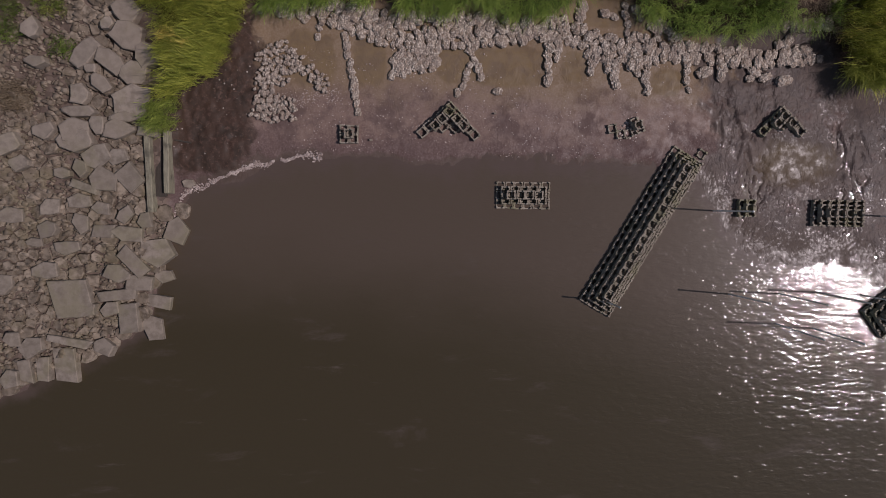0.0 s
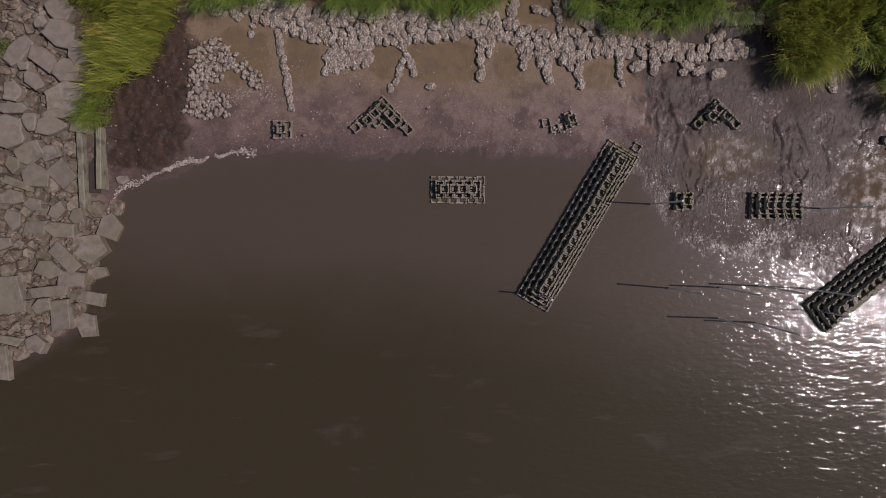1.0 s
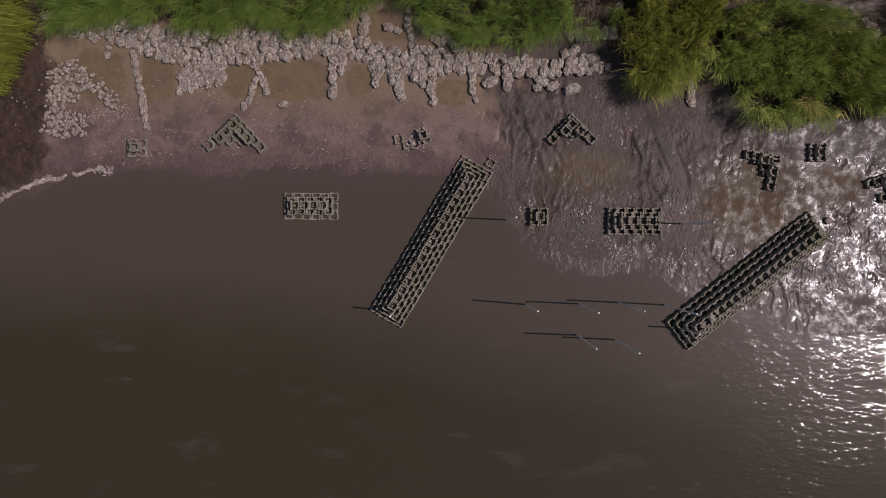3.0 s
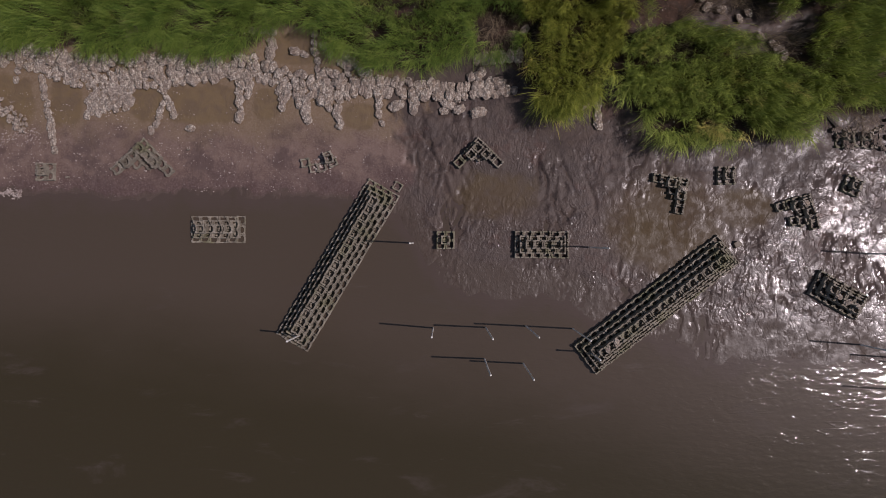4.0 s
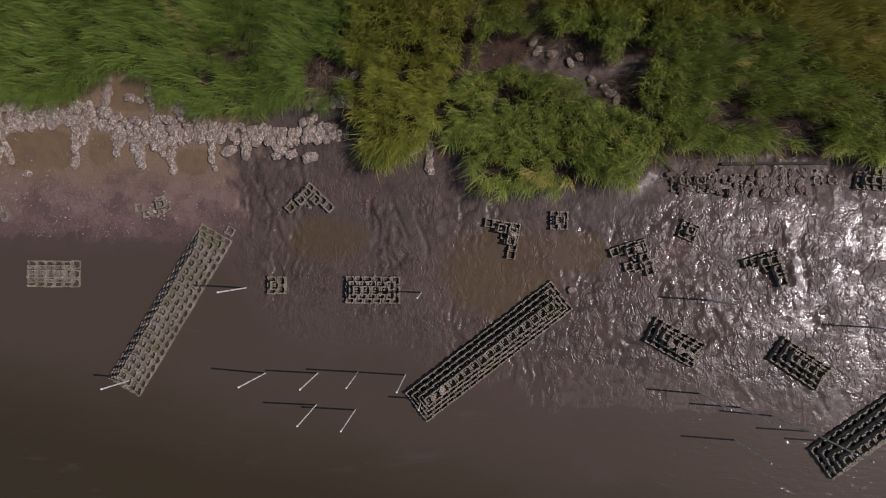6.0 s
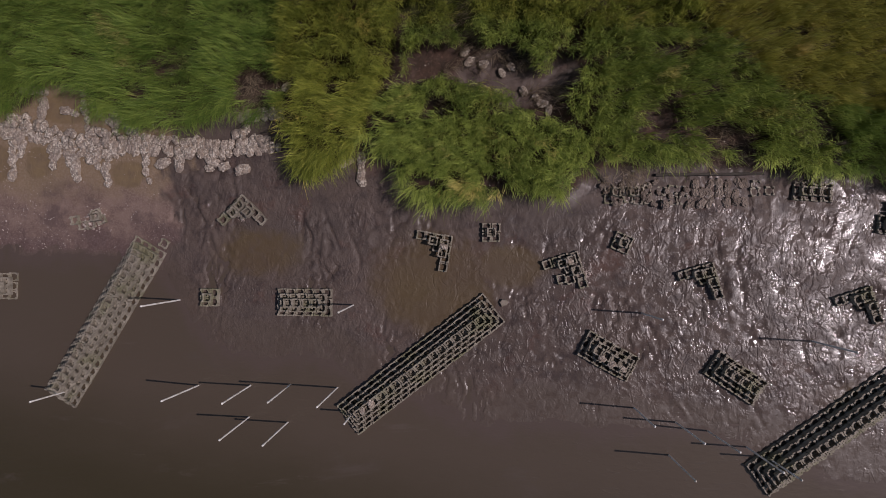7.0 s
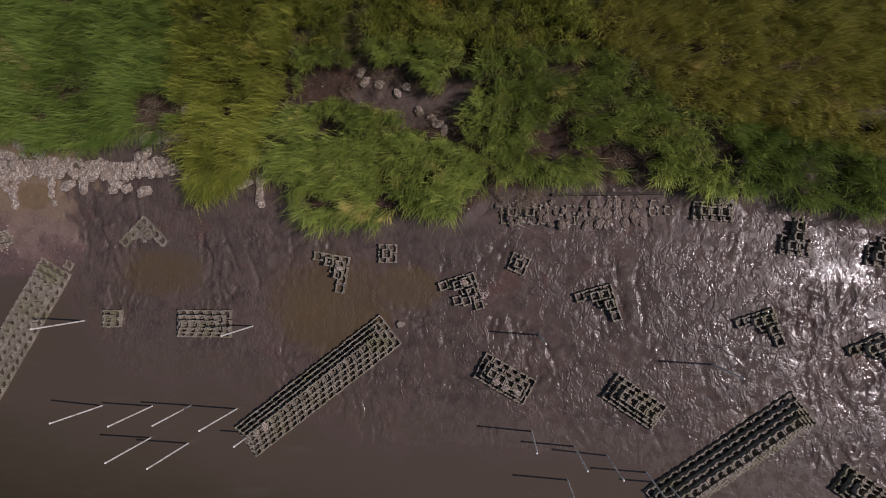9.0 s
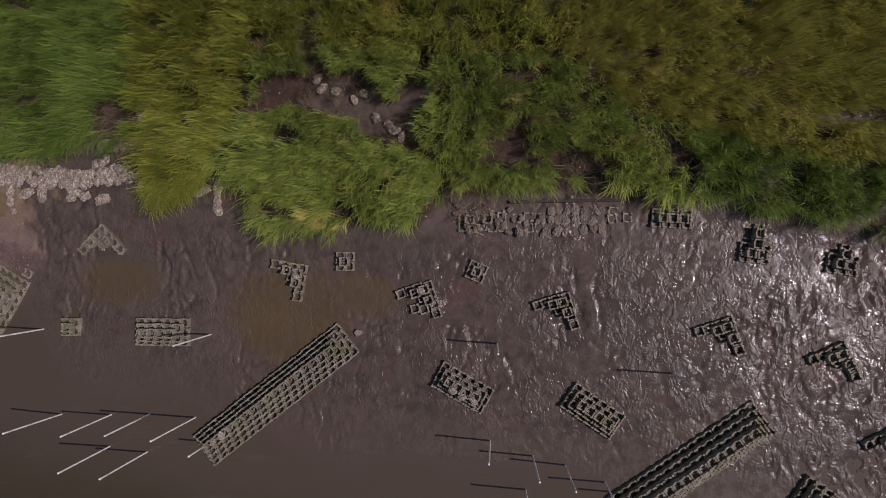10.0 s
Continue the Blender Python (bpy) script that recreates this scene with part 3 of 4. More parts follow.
# ---- bags of oyster shells ----
def bag_mesh(seed):
    r = random.Random(seed)
    bm = bmesh.new()
    bmesh.ops.create_icosphere(bm, subdivisions=3, radius=1.0)
    off = Vector((seed * 7.3, 0, 0))
    sx, sy, sz = r.uniform(0.16, 0.235), r.uniform(0.115, 0.15), r.uniform(0.065, 0.085)
    for v in bm.verts:
        n = v.co.normalized()
        k = 1 + 0.22 * noise.noise(n * 1.5 + off) + 0.42 * (0.45 - noise.voronoi(n * 2.3 + off)[0][0]) + 0.05 * noise.noise(n * 8 + off) + r.uniform(-0.07, 0.07)
        v.co = Vector((math.copysign(abs(n.x) ** 0.8, n.x) * sx, math.copysign(abs(n.y) ** 0.8, n.y) * sy, n.z * sz)) * k
    return mesh_of("shell_bag", bm, M_SHELL if seed < 12 else M_MUDDY)


BAGS = [bag_mesh(s) for s in range(12)]
MUDDY_BAGS = [bag_mesh(s) for s in range(12, 18)]
BAG_LABEL = "grey mesh bag of old oyster shells on the beach"


def bag(x, y, turn, size=1.0, lift=0.0, label=BAG_LABEL, group="shell bags", name="shell_bag"):
    r = random.Random(int(x * 977) + int(y * 3511))
    ob = new(name, r.choice(MUDDY_BAGS if group == "muddy shell bags" else BAGS))
    z = level(x, y) + 0.05 * size + lift
    ob.matrix_world = pose(x, y, z, r.uniform(-9, 9), r.uniform(-9, 9), turn) @ Matrix.Diagonal((size, size, size, 1))
    return tagged(ob, label, name.replace("_", " "), group)


def strew(points, size, turn, swing):
    """Bags on a jittered list of places, loosely in courses."""
    for x, y in points:
        bag(x + rng.uniform(-0.06, 0.06), y + rng.uniform(-0.05, 0.05), rng.normal(turn, swing), size * rng.uniform(0.72, 1.15), rng.uniform(-0.03, 0.05))


LOW_X = [-6.2, -4.9, -4.5, -3.6, -2.6, -2.0, -0.2, 0.2, 1.6, 2.6, 2.9, 4.2, 4.5, 5.2, 6.3, 6.8, 7.6, 8.6, 9.3, 10.0, 11.2, 12.4]
LOW_Y = [7.3, 7.16, 7.08, 6.94, 6.46, 6.35, 6.36, 6.36, 6.51, 6.74, 6.67, 6.53, 6.15, 6.08, 5.86, 6.16, 6.24, 6.17, 6.1, 6.03, 6.11, 6.3]
TOP_X = [-6.2, -4.9, -3.6, -2.7, -1.9, -1.0, 0.35, 1.3, 1.85, 2.9, 3.3, 3.8, 4.9, 5.6, 6.0, 7.35, 8.0, 9.0, 9.75, 10.3, 10.9, 12.4]
TOP_Y = [8.0, 7.97, 7.68, 7.61, 7.5, 7.4, 7.51, 7.48, 7.3, 7.38, 7.55, 7.2, 7.05, 6.85, 6.98, 6.99, 6.77, 6.62, 6.7, 6.63, 6.85, 6.6]
BEHIND = []
for course in range(10):
    for x in np.arange(-6.1 + 0.12 * (course % 2), 12.3, 0.245):
        y = np.interp(x, LOW_X, LOW_Y) + 0.12 + course * (0.21 if x < 7 else 0.30)
        if y < np.interp(x, TOP_X, TOP_Y) and rng.random() > 0.03:
            if course < 2:
                strew([(x, y)], 0.95 if x < 4 else 1.08, 88, 42 if x < 7 else 16)
            else:
                BEHIND.append((x, y))


def bag_mass(points, label, small=0.75, big=1.2):
    """The bags further back, as one mesh."""
    verts, faces, base = [], [], 0
    for x, y in points:
        me = BAGS[rng.integers(0, len(BAGS))]
        co = np.empty(len(me.vertices) * 3)
        me.vertices.foreach_get("co", co)
        tri = np.empty(len(me.loops), np.int32)
        me.loops.foreach_get("vertex_index", tri)
        x, y = x + rng.uniform(-0.06, 0.06), y + rng.uniform(-0.06, 0.06)
        k = rng.uniform(small, big)
        m = pose(x, y, level(x, y) + 0.05 + rng.uniform(-0.02, 0.06), rng.uniform(-12, 12), rng.uniform(-12, 12), rng.normal(80, 45))
        verts.append(co.reshape(-1, 3) * k @ np.array(m.to_3x3()).T + np.array(m.translation))
        faces.append(tri.reshape(-1, 3) + base)
        base += len(me.vertices)
    ob = new("shell_bags", from_arrays("shell_bags", np.concatenate(verts), [np.concatenate(faces)], M_SHELL))
    tagged(ob, label, "shell bags", kind="stuff")


def finger(points, size=0.95):
    for (x0, y0), (x1, y1) in zip(points, points[1:]):
        n = max(1, round(math.hypot(x1 - x0, y1 - y0) / 0.27))
        for k in range(n):
            x, y = x0 + (x1 - x0) * (k + 0.5) / n, y0 + (y1 - y0) * (k + 0.5) / n
            bag(x + rng.uniform(-0.04, 0.04), y, math.degrees(math.atan2(y1 - y0, x1 - x0)) + rng.uniform(-35, 35), size * rng.uniform(0.8, 1.15))


# rows of bags that run down the beach from the band
finger([(-4.31, 7.08), (-4.27, 6.49)], 0.85)
finger([(-3.45, 6.79), (-3.34, 5.97), (-3.11, 5.0), (-2.99, 4.18)], 0.85)
for k in range(26):
    x, y = -1.95 + 1.5 * ((k * 0.618) % 1), 5.5 + 0.85 * k / 26
    bag(x, y + (0.18 if x > -1.3 else 0), rng.uniform(40, 140), rng.uniform(0.8, 1.05))
finger([(0.5, 6.43), (0.73, 5.91), (1.03, 5.39)], 0.9)
finger([(0.61, 5.99), (0.36, 5.32), (0.14, 4.87)], 0.72)
finger([(3.11, 6.67), (3.15, 5.33)], 1.0)
finger([(3.45, 6.6), (3.36, 6.05)], 0.95)
finger([(4.56, 6.2), (4.56, 5.67)], 1.0)
finger([(5.31, 6.05), (5.35, 5.26)], 1.1)
finger([(5.05, 6.1), (5.1, 5.75)], 0.9)
finger([(6.35, 5.79), (6.47, 5.08)], 0.95)
finger([(6.1, 5.95), (6.12, 5.6)], 0.8)
finger([(7.8, 6.24), (7.73, 5.72), (7.85, 5.12)], 0.85)
finger([(8.92, 6.1), (8.93, 5.65)], 1.1)
# rows in the muddy notch among the grass, and the row below the reed clump
finger([(-0.4, 8.44), (-0.51, 7.55)], 1.0)
finger([(-0.75, 8.4), (-0.2, 8.3)], 0.9)
finger([(4.22, 8.02), (4.14, 7.42)], 1.05)
finger([(4.74, 7.68), (5.38, 7.5)], 0.95)
finger([(3.4, 8.25), (4.3, 8.3)], 0.9)
finger([(5.56, 8.32), (5.75, 6.9)], 0.95)
finger([(5.85, 7.9), (6.2, 7.4)], 0.9)
finger([(6.53, 7.58), (7.13, 7.06)], 1.1)
finger([(6.4, 7.3), (6.85, 7.1)], 1.0)
for x in np.arange(11.0, 12.4, 0.27):
    bag(x, 7.38 + 0.06 * (x - 11), 85 + rng.uniform(-20, 20), 1.1)
finger([(11.08, 6.78), (11.16, 7.15)], 1.0)
finger([(15.0, 6.1), (15.05, 5.15)], 1.0)
finger([(14.3, 5.75), (14.75, 5.95)], 0.8)
for x, y, k in ((1.48, 5.06, 1.0), (8.33, 5.84, 1.35), (10.04, 5.88, 1.2), (10.42, 5.73, 1.1), (9.9, 5.68, 0.9), (11.05, 5.62, 1.25), (-5.9, 8.2, 1.1), (-5.5, 8.15, 1.0)):
    bag(x, y, rng.uniform(-25, 25), k)
for x, y in ((18.4, 9.4), (18.55, 9.1), (19.6, 8.7), (20.9, 7.7), (20.7, 7.9), (12.55, 8.3), (19.0, 9.0), (20.3, 8.1), (21.1, 7.5), (19.9, 8.9)):
    bag(x, y, rng.uniform(0, 180), rng.uniform(0.7, 1.0), 0.04, "pale oyster shell bag in a clearing among reeds", "clearing shell bags")
# low heap of shell clumps at the west end of the beach
HEAP = []
for x, y in ((-5.9, 5.9), (-5.6, 6.1), (-5.3, 6.2), (-5.0, 6.0), (-5.7, 5.6), (-5.4, 5.7), (-5.1, 5.6), (-4.8, 5.7), (-4.5, 5.5), (-4.2, 5.25), (-5.9, 5.3), (-5.6, 5.2), (-5.3, 5.3), (-5.95, 4.9),
             (-5.7, 4.7), (-6.0, 4.5), (-5.7, 4.35), (-5.4, 4.5), (-5.1, 4.4), (-6.05, 4.15), (-5.75, 4.05), (-5.4, 4.1), (-5.05, 4.15), (-4.0, 5.05)):
    HEAP += [(x + d, y + e) for d, e in ((-0.28, 0.17), (-0.10, 0.0), (-0.22, -0.06), (-0.15, 0.24), (-0.05, 0.14), (-0.32, 0.02), (0.02, -0.08), (-0.18, 0.10), (-0.02, 0.24), (-0.12, -0.14))]
bag_mass(HEAP, "low heap of bleached oyster shell clumps on the beach", 0.30, 0.55)
bag_mass(BEHIND, "packed grey mesh bags of old oyster shells")
for x, y, z in ((22.75, -0.40, 0.54), (23.05, -0.58, 0.55), (23.4, -0.72, 0.54), (15.22, -2.12, 0.74), (15.50, -1.90, 0.75), (21.75, 2.65, 0.36), (17.75, 3.1, 0.34)):
    bag(x, y, rng.uniform(0, 180), rng.uniform(0.6, 0.75), z, "clump of oyster shells lying on a block reef", "shell clumps", "shell_clump")
for k in range(26):
    bag(22.8 + rng.uniform(0, 3.0), 4.45 + rng.uniform(0, 0.75), rng.uniform(0, 180), rng.uniform(0.45, 0.8), rng.uniform(0, 0.12), "muddy clump of oyster shells among tumbled blocks", "muddy shell bags", "shell_clump")
for x in np.arange(25.75, 27.4, 0.27):
    for y in (4.55, 4.85, 5.15):
        if rng.random() > 0.15:
            bag(x + rng.uniform(-0.06, 0.06), y + rng.uniform(-0.06, 0.06), 90 + rng.uniform(-40, 40), 0.95, -0.04, "muddy oyster shell bag below the reed bank", "muddy shell bags")


# ---- broken concrete and rubble ----
def slab_mesh(name, seed, sides, material, w, d, tall, worn=False):
    """A broken slab: an uneven polygon with bevelled edges."""
    r = random.Random(seed)
    bm = bmesh.new()
    turns = sorted((k + 0.5 + r.uniform(-0.1, 0.1) * (sides - 3)) / sides * math.tau for k in range(sides))
    ring = []
    for a in turns:
        k = 1 / max(abs(math.cos(a)), abs(math.sin(a))) ** (0.55 if worn else 0.9) * r.uniform(0.84, 1.08)
        ring.append((math.cos(a) * k * w / 2, math.sin(a) * k * d / 2))
    bev = 0.032 if worn else min(0.022, 0.06 * min(w, d))
    layers = []
    for z, shrink in ((-tall, 1.02), (-bev, 1.0), (0, 1 - 2 * bev / min(w, d))):
        layers.append([bm.verts.new((x * shrink, y * shrink, z + r.uniform(-0.3, 0.3) * bev)) for x, y in ring])
    for a, b in zip(layers, layers[1:]):
        for k in range(sides):
            bm.faces.new((a[k], a[(k + 1) % sides], b[(k + 1) % sides], b[k]))
    bm.faces.new(layers[-1])
    bm.faces.new(layers[0][::-1])
    return mesh_of(name, bm, material)


def slab(x, y, w, d, turn, lift=0.0, sides=6):
    seed = int(x * 131) * 7 + int(y * 517)
    r = random.Random(seed)
    worn = y > 2.9
    grow = 1.06 if worn else 1.02
    mesh = slab_mesh("concrete_slab", seed, sides + 2 * worn, M_BOULDER if worn else M_SLAB, w * grow, d * grow, 0.34, worn)
    ob = new("concrete_slab", mesh)
    ob.matrix_world = pose(x, y, level(x, y) + 0.24 + lift + 0.07 * worn, r.uniform(-6, 6), r.uniform(-6, 6), turn)
    return tagged(ob, "broken grey concrete slab lying on the rubble bank", "concrete slab", "broken slabs")


for x, y, w, d, turn, sides in ((-11.94, -1.76, 1.41, 1.24, 4, 4), (-10.03, 2.04, 0.81, 0.77, 40, 4), (-11.59, 3.19, 1.02, 0.77, -20, 6), (-11.01, 2.68, 0.85, 0.68, 20, 6), (-10.14, 0.32, 1.02, 0.47, -3, 5), (-8.77, 0.46, 0.73, 0.9, -30, 5), (-9.35, -0.25, 1.02, 0.94, 25, 5), (-10.04, -0.55, 0.51, 1.02, 38, 4), (-10.49, -0.92, 0.81, 0.64, -15, 6), (-10.9, 0.4, 0.81, 0.43, 0, 4), (-11.57, 0.64, 0.51, 0.77, 10, 5), (-11.6, 1.33, 0.73, 0.47, 5, 6), (-10.96, 1.13, 0.64, 0.43, 0, 5)):
    slab(x, y, w, d, turn, 0.0, sides)
for x, y, w, d, turn, sides in ((-10.28, -2.46, 0.73, 1.19, 8, 4), (-9.6, -2.67, 0.68, 0.94, 5, 5), (-9.42, -1.88, 0.81, 0.47, -10, 4), (-9.89, -1.25, 0.77, 0.51, -10, 6), (-9.24, -1.04, 0.64, 0.51, 10, 5), (-10.59, -1.63, 1.19, 0.38, 5, 4), (-12.34, -3.98, 0.81, 1.19, 3, 4), (-13.02, -4.06, 0.47, 0.85, 0, 4), (-13.5, -4.11, 0.43, 0.81, 5, 4), (-13.28, -3.31, 0.81, 0.68, 15, 5), (-13.83, -3.06, 0.51, 0.47, 0, 5), (-12.15, -3.14, 1.45, 0.3, -12, 4), (-10.82, 2.03, 0.85, 0.77, -10, 5)):
    slab(x, y, w, d, turn, 0.0, sides)
for x, y, w, d, turn, sides in ((-11.53, 2.34, 0.51, 0.64, 15, 5), (-12.05, 2.17, 0.51, 0.38, 0, 6), (-11.46, 1.78, 1.02, 0.26, -20, 4), (-11.95, -0.15, 0.73, 0.47, 5, 6), (-12.94, 0.01, 0.51, 0.3, 0, 6), (-12.57, 0.46, 0.64, 0.51, 20, 6), (-12.47, 1.11, 0.6, 0.51, 0, 6), (-12.69, -0.85, 0.81, 0.6, 10, 6), (-10.84, -2.09, 0.64, 0.51, 0, 5), (-11.15, -3.27, 0.68, 0.51, -20, 5), (-9.65, 0.74, 0.51, 0.51, 10, 5), (-10.21, 0.9, 0.6, 0.43, 30, 5), (-10.41, 2.69, 0.68, 0.51, 10, 5)):
    slab(x, y, w, d, turn, 0.0, sides)
for x, y, w, d, turn, sides in ((-11.64, -2.09, 0.77, 0.6, 0, 6), (-13.63, 3.03, 0.77, 0.6, 20, 6), (-13.33, 2.48, 0.68, 0.51, 0, 6), (-13.62, 0.85, 0.68, 0.51, 0, 6), (-14.01, -1.27, 0.68, 0.68, 20, 6), (-14.03, -4.36, 0.6, 0.6, 0, 5), (-10.0, 6.37, 0.95, 0.89, -15, 6), (-10.49, 5.6, 0.6, 0.95, 45, 5), (-9.82, 5.23, 0.82, 0.73, 0, 6), (-9.87, 4.4, 1.14, 1.01, -10, 6), (-11.24, 5.84, 0.57, 1.08, -40, 6), (-9.43, 5.83, 0.7, 0.76, 20, 5), (-11.59, 3.47, 0.95, 0.76, 5, 6)):
    slab(x, y, w, d, turn, 0.0, sides)
for x, y, w, d, turn, sides in ((-10.3, 3.56, 0.95, 0.57, 0, 6), (-10.79, 4.91, 0.7, 0.44, -35, 5), (-11.44, 4.6, 0.54, 0.7, 0, 5), (-9.99, 7.1, 0.7, 0.82, 35, 5), (-12.52, 3.45, 0.7, 0.51, 10, 6), (-10.94, 3.66, 0.44, 0.57, 0, 6), (-10.58, 6.74, 0.41, 0.35, 0, 6), (-12.83, 6.56, 0.51, 0.57, -30, 5), (-12.72, 5.54, 0.7, 0.32, 0, 6), (-11.1, 5.37, 0.38, 0.28, 0, 6), (-11.52, 4.07, 1.01, 0.38, 0, 6), (-10.11, 3.92, 0.95, 0.32, 0, 5), (-9.47, 3.51, 0.63, 0.38, 0, 5)):
    slab(x, y, w, d, turn, 0.0, sides)


def cell(k, seeds, size):
    """The outline of the plot round seed k, cut off half-way to its neighbours."""
    c = seeds[k]
    poly = [c + size * 2.2 * np.array((math.cos(a), math.sin(a))) for a in np.arange(0, math.tau, math.tau / 12)]
    off = seeds - c
    near = np.argsort((off ** 2).sum(1))[1:22]
    for d in off[near]:
        lim = (d @ d) / 2
        side = [(p - c) @ d - lim for p in poly]
        out = []
        for p, q, a, b in zip(poly, poly[1:] + poly[:1], side, side[1:] + side[:1]):
            if a <= 0:
                out.append(p)
            if a * b < 0:
                out.append(p + (q - p) * a / (a - b))
        poly = out
        if len(poly) < 3:
            return []
    return [p - c for p in poly]


def stone_solid(bm, outline, tall, r, place=None):
    """A stone with bevelled rim and tilted top over an outline; place: where it lies."""
    m = place or Matrix.Identity(4)
    tilt = (r.uniform(-0.2, 0.2), r.uniform(-0.2, 0.2))
    rings = []
    full = r.uniform(0.80, 0.99)
    outline = [(p[0] * r.uniform(0.88, 1.06), p[1] * r.uniform(0.88, 1.06)) for p in outline]
    for z, k in ((-0.12, 0.98 * full), (tall * 0.72, 0.95 * full), (tall, 0.84 * full)):
        rings.append([bm.verts.new(m @ Vector((p[0] * k, p[1] * k, z + (p[0] * tilt[0] + p[1] * tilt[1]) * (z > 0)))) for p in outline])
    n = len(outline)
    for a, b in zip(rings, rings[1:]):
        for k in range(n):
            bm.faces.new((a[k], a[(k + 1) % n], b[(k + 1) % n], b[k]))
    bm.faces.new(rings[-1])


def rubble():
    """Close-lying stones: those by the water singly, the rest joined, and the gravel."""
    bank = new("rubble_bank")
    bank.empty_display_size = 0.3
    tagged(bank, "bank of loose brown-grey rubble stones above the water", "rubble", kind="structure")
    seeds = []
    for _ in range(26000):
        x, y = rng.uniform(-16.0, -8.6), rng.uniform(-5.2, 9.0)
        if y < np.interp(x, EDGE_X, EDGE_Y) - 0.05 or (x > -9.75 and y > 1.1) or (x > -10.0 and y > 3.8):
            continue
        earth = float(fractal(np.array([x]), np.array([y]), 0.55, 58, 3)[0]) + 0.10 * (y > 2.5) - 0.15 * (x > -11.6) - 0.1 * (y < 1.5)
        if earth > 0.56:
            continue
        gap = (0.16 if y > 2.5 and x < -11.4 else 0.20) + 0.26 * float(fractal(np.array([x]), np.array([y]), 0.9, 55, 3)[0]) ** 1.5 + 0.10 * (x > -11)
        if all((x - a) ** 2 + (y - b) ** 2 > (gap * 0.95) ** 2 for a, b in seeds[-1400:]):
            seeds.append((x, y))
    seeds = np.array(seeds)
    order = np.argsort(-(seeds[:, 0] - 0.25 * seeds[:, 1]))
    r = random.Random(5)
    rest = bmesh.new()
    for rank, k in enumerate(order):
        outline = cell(k, seeds, 0.15)
        if len(outline) < 3:
            continue
        x, y = seeds[k]
        tall = r.uniform(0.03, 0.15)
        at = pose(x, y, level(x, y), r.uniform(-5, 5), r.uniform(-5, 5), 0)
        if rank < 290:
            bm = bmesh.new()
            stone_solid(bm, outline, tall, r)
            ob = new("stone", mesh_of("stone", bm, M_STONE))
            ob.parent = bank
            ob.matrix_world = at
        else:
            stone_solid(rest, outline, tall, r, at)
    ob = new("loose_stones", mesh_of("loose_stones", rest, M_RUBBLE))
    ob.parent = bank
    tagged(ob, "weathered stones lying close together", kind="stuff")
    gravel(bank)


def scatter(places, sizes, heights, seed):
    """Vertices and faces of many small angular chips."""
    r = np.random.default_rng(seed)
    n = len(places)
    a = r.uniform(0, math.tau, n)[:, None] + np.arange(5)[None] * math.tau / 5 + r.uniform(-0.4, 0.4, (n, 5))
    rad = sizes[:, None] * r.uniform(0.45, 1.15, (n, 5))
    x, y = places[:, :1] + np.cos(a) * rad, places[:, 1:2] + np.sin(a) * rad * 0.75
    low = np.stack([x, y, np.repeat(heights[:, None] - 0.04, 5, 1)], -1)
    tilt = r.uniform(-0.45, 0.45, (n, 2))
    z = heights[:, None] + sizes[:, None] * 0.35 + (x - places[:, :1]) * tilt[:, :1] + (y - places[:, 1:2]) * tilt[:, 1:]
    k = 0.88
    top = np.stack([places[:, :1] + (x - places[:, :1]) * k, places[:, 1:2] + (y - places[:, 1:2]) * k, z], -1)
    verts = np.concatenate([low, top], 1).reshape(-1, 3)
    i = np.arange(n)[:, None] * 10
    sides = np.concatenate([np.concatenate([i + j, i + (j + 1) % 5, i + 5 + (j + 1) % 5, i + 5 + j], 1) for j in range(5)])
    caps = np.concatenate([i + 5 + j for j in range(5)], 1)
    return verts, [sides, caps]


def gravel(bank):
    p = np.stack([rng.uniform(-16, -8.6, 9000), rng.uniform(-5.0, 8.8, 9000)], 1)
    edge = np.interp(p[:, 0], EDGE_X, EDGE_Y)
    p = p[(p[:, 1] > edge + 0.05) & ~((p[:, 0] > -9.7) & (p[:, 1] > 1.2))]
    s = 0.022 + rng.exponential(0.042, len(p))
    v, f = scatter(p, np.minimum(s, 0.17), land(p[:, 0], p[:, 1])[0] + 0.06, 3)
    ob = new("gravel", from_arrays("gravel", v, f, M_RUBBLE))
    ob.parent = bank
    tagged(ob, "small angular stones and grit", kind="stuff")


rubble()


def shell_litter(name, label, n, place, size, seed, material=None):
    r = np.random.default_rng(seed)
    p = place(r, n)
    h = np.maximum(land(p[:, 0], p[:, 1])[0], 0.0)
    v, f = scatter(p, size * (0.35 + np.minimum(r.exponential(0.6, len(p)), 2.0)), h, seed)
    tagged(new(name, from_arrays(name, v, f, material or M_BLEACHED)), label, "shells", kind="stuff")


def wrack(r, n):
    x = r.uniform(-9.2, -3.0, n)
    keep = fractal(x, x * 0, 2.3, 71, 3) + 0.22 * (x < -4.2) > 0.52
    x = x[keep]
    y = np.interp(x, [-9.35, -9.08, -8.64, -8.12, -7.49, -6.7, -5.89, -5.2, -4.28, -3.11, -1.6], [0.38, 0.57, 1.52, 1.82, 2.17, 2.47, 2.62, 2.79, 2.93, 3.03, 3.0])
    spread = 0.02 + 0.09 * fractal(x, x * 0, 1.1, 75, 2) ** 2
    return np.stack([x, y + r.normal(0, 1, len(x)) * spread + (fractal(x, x * 0, 3.0, 3, 3) - 0.5) * 0.25], 1)


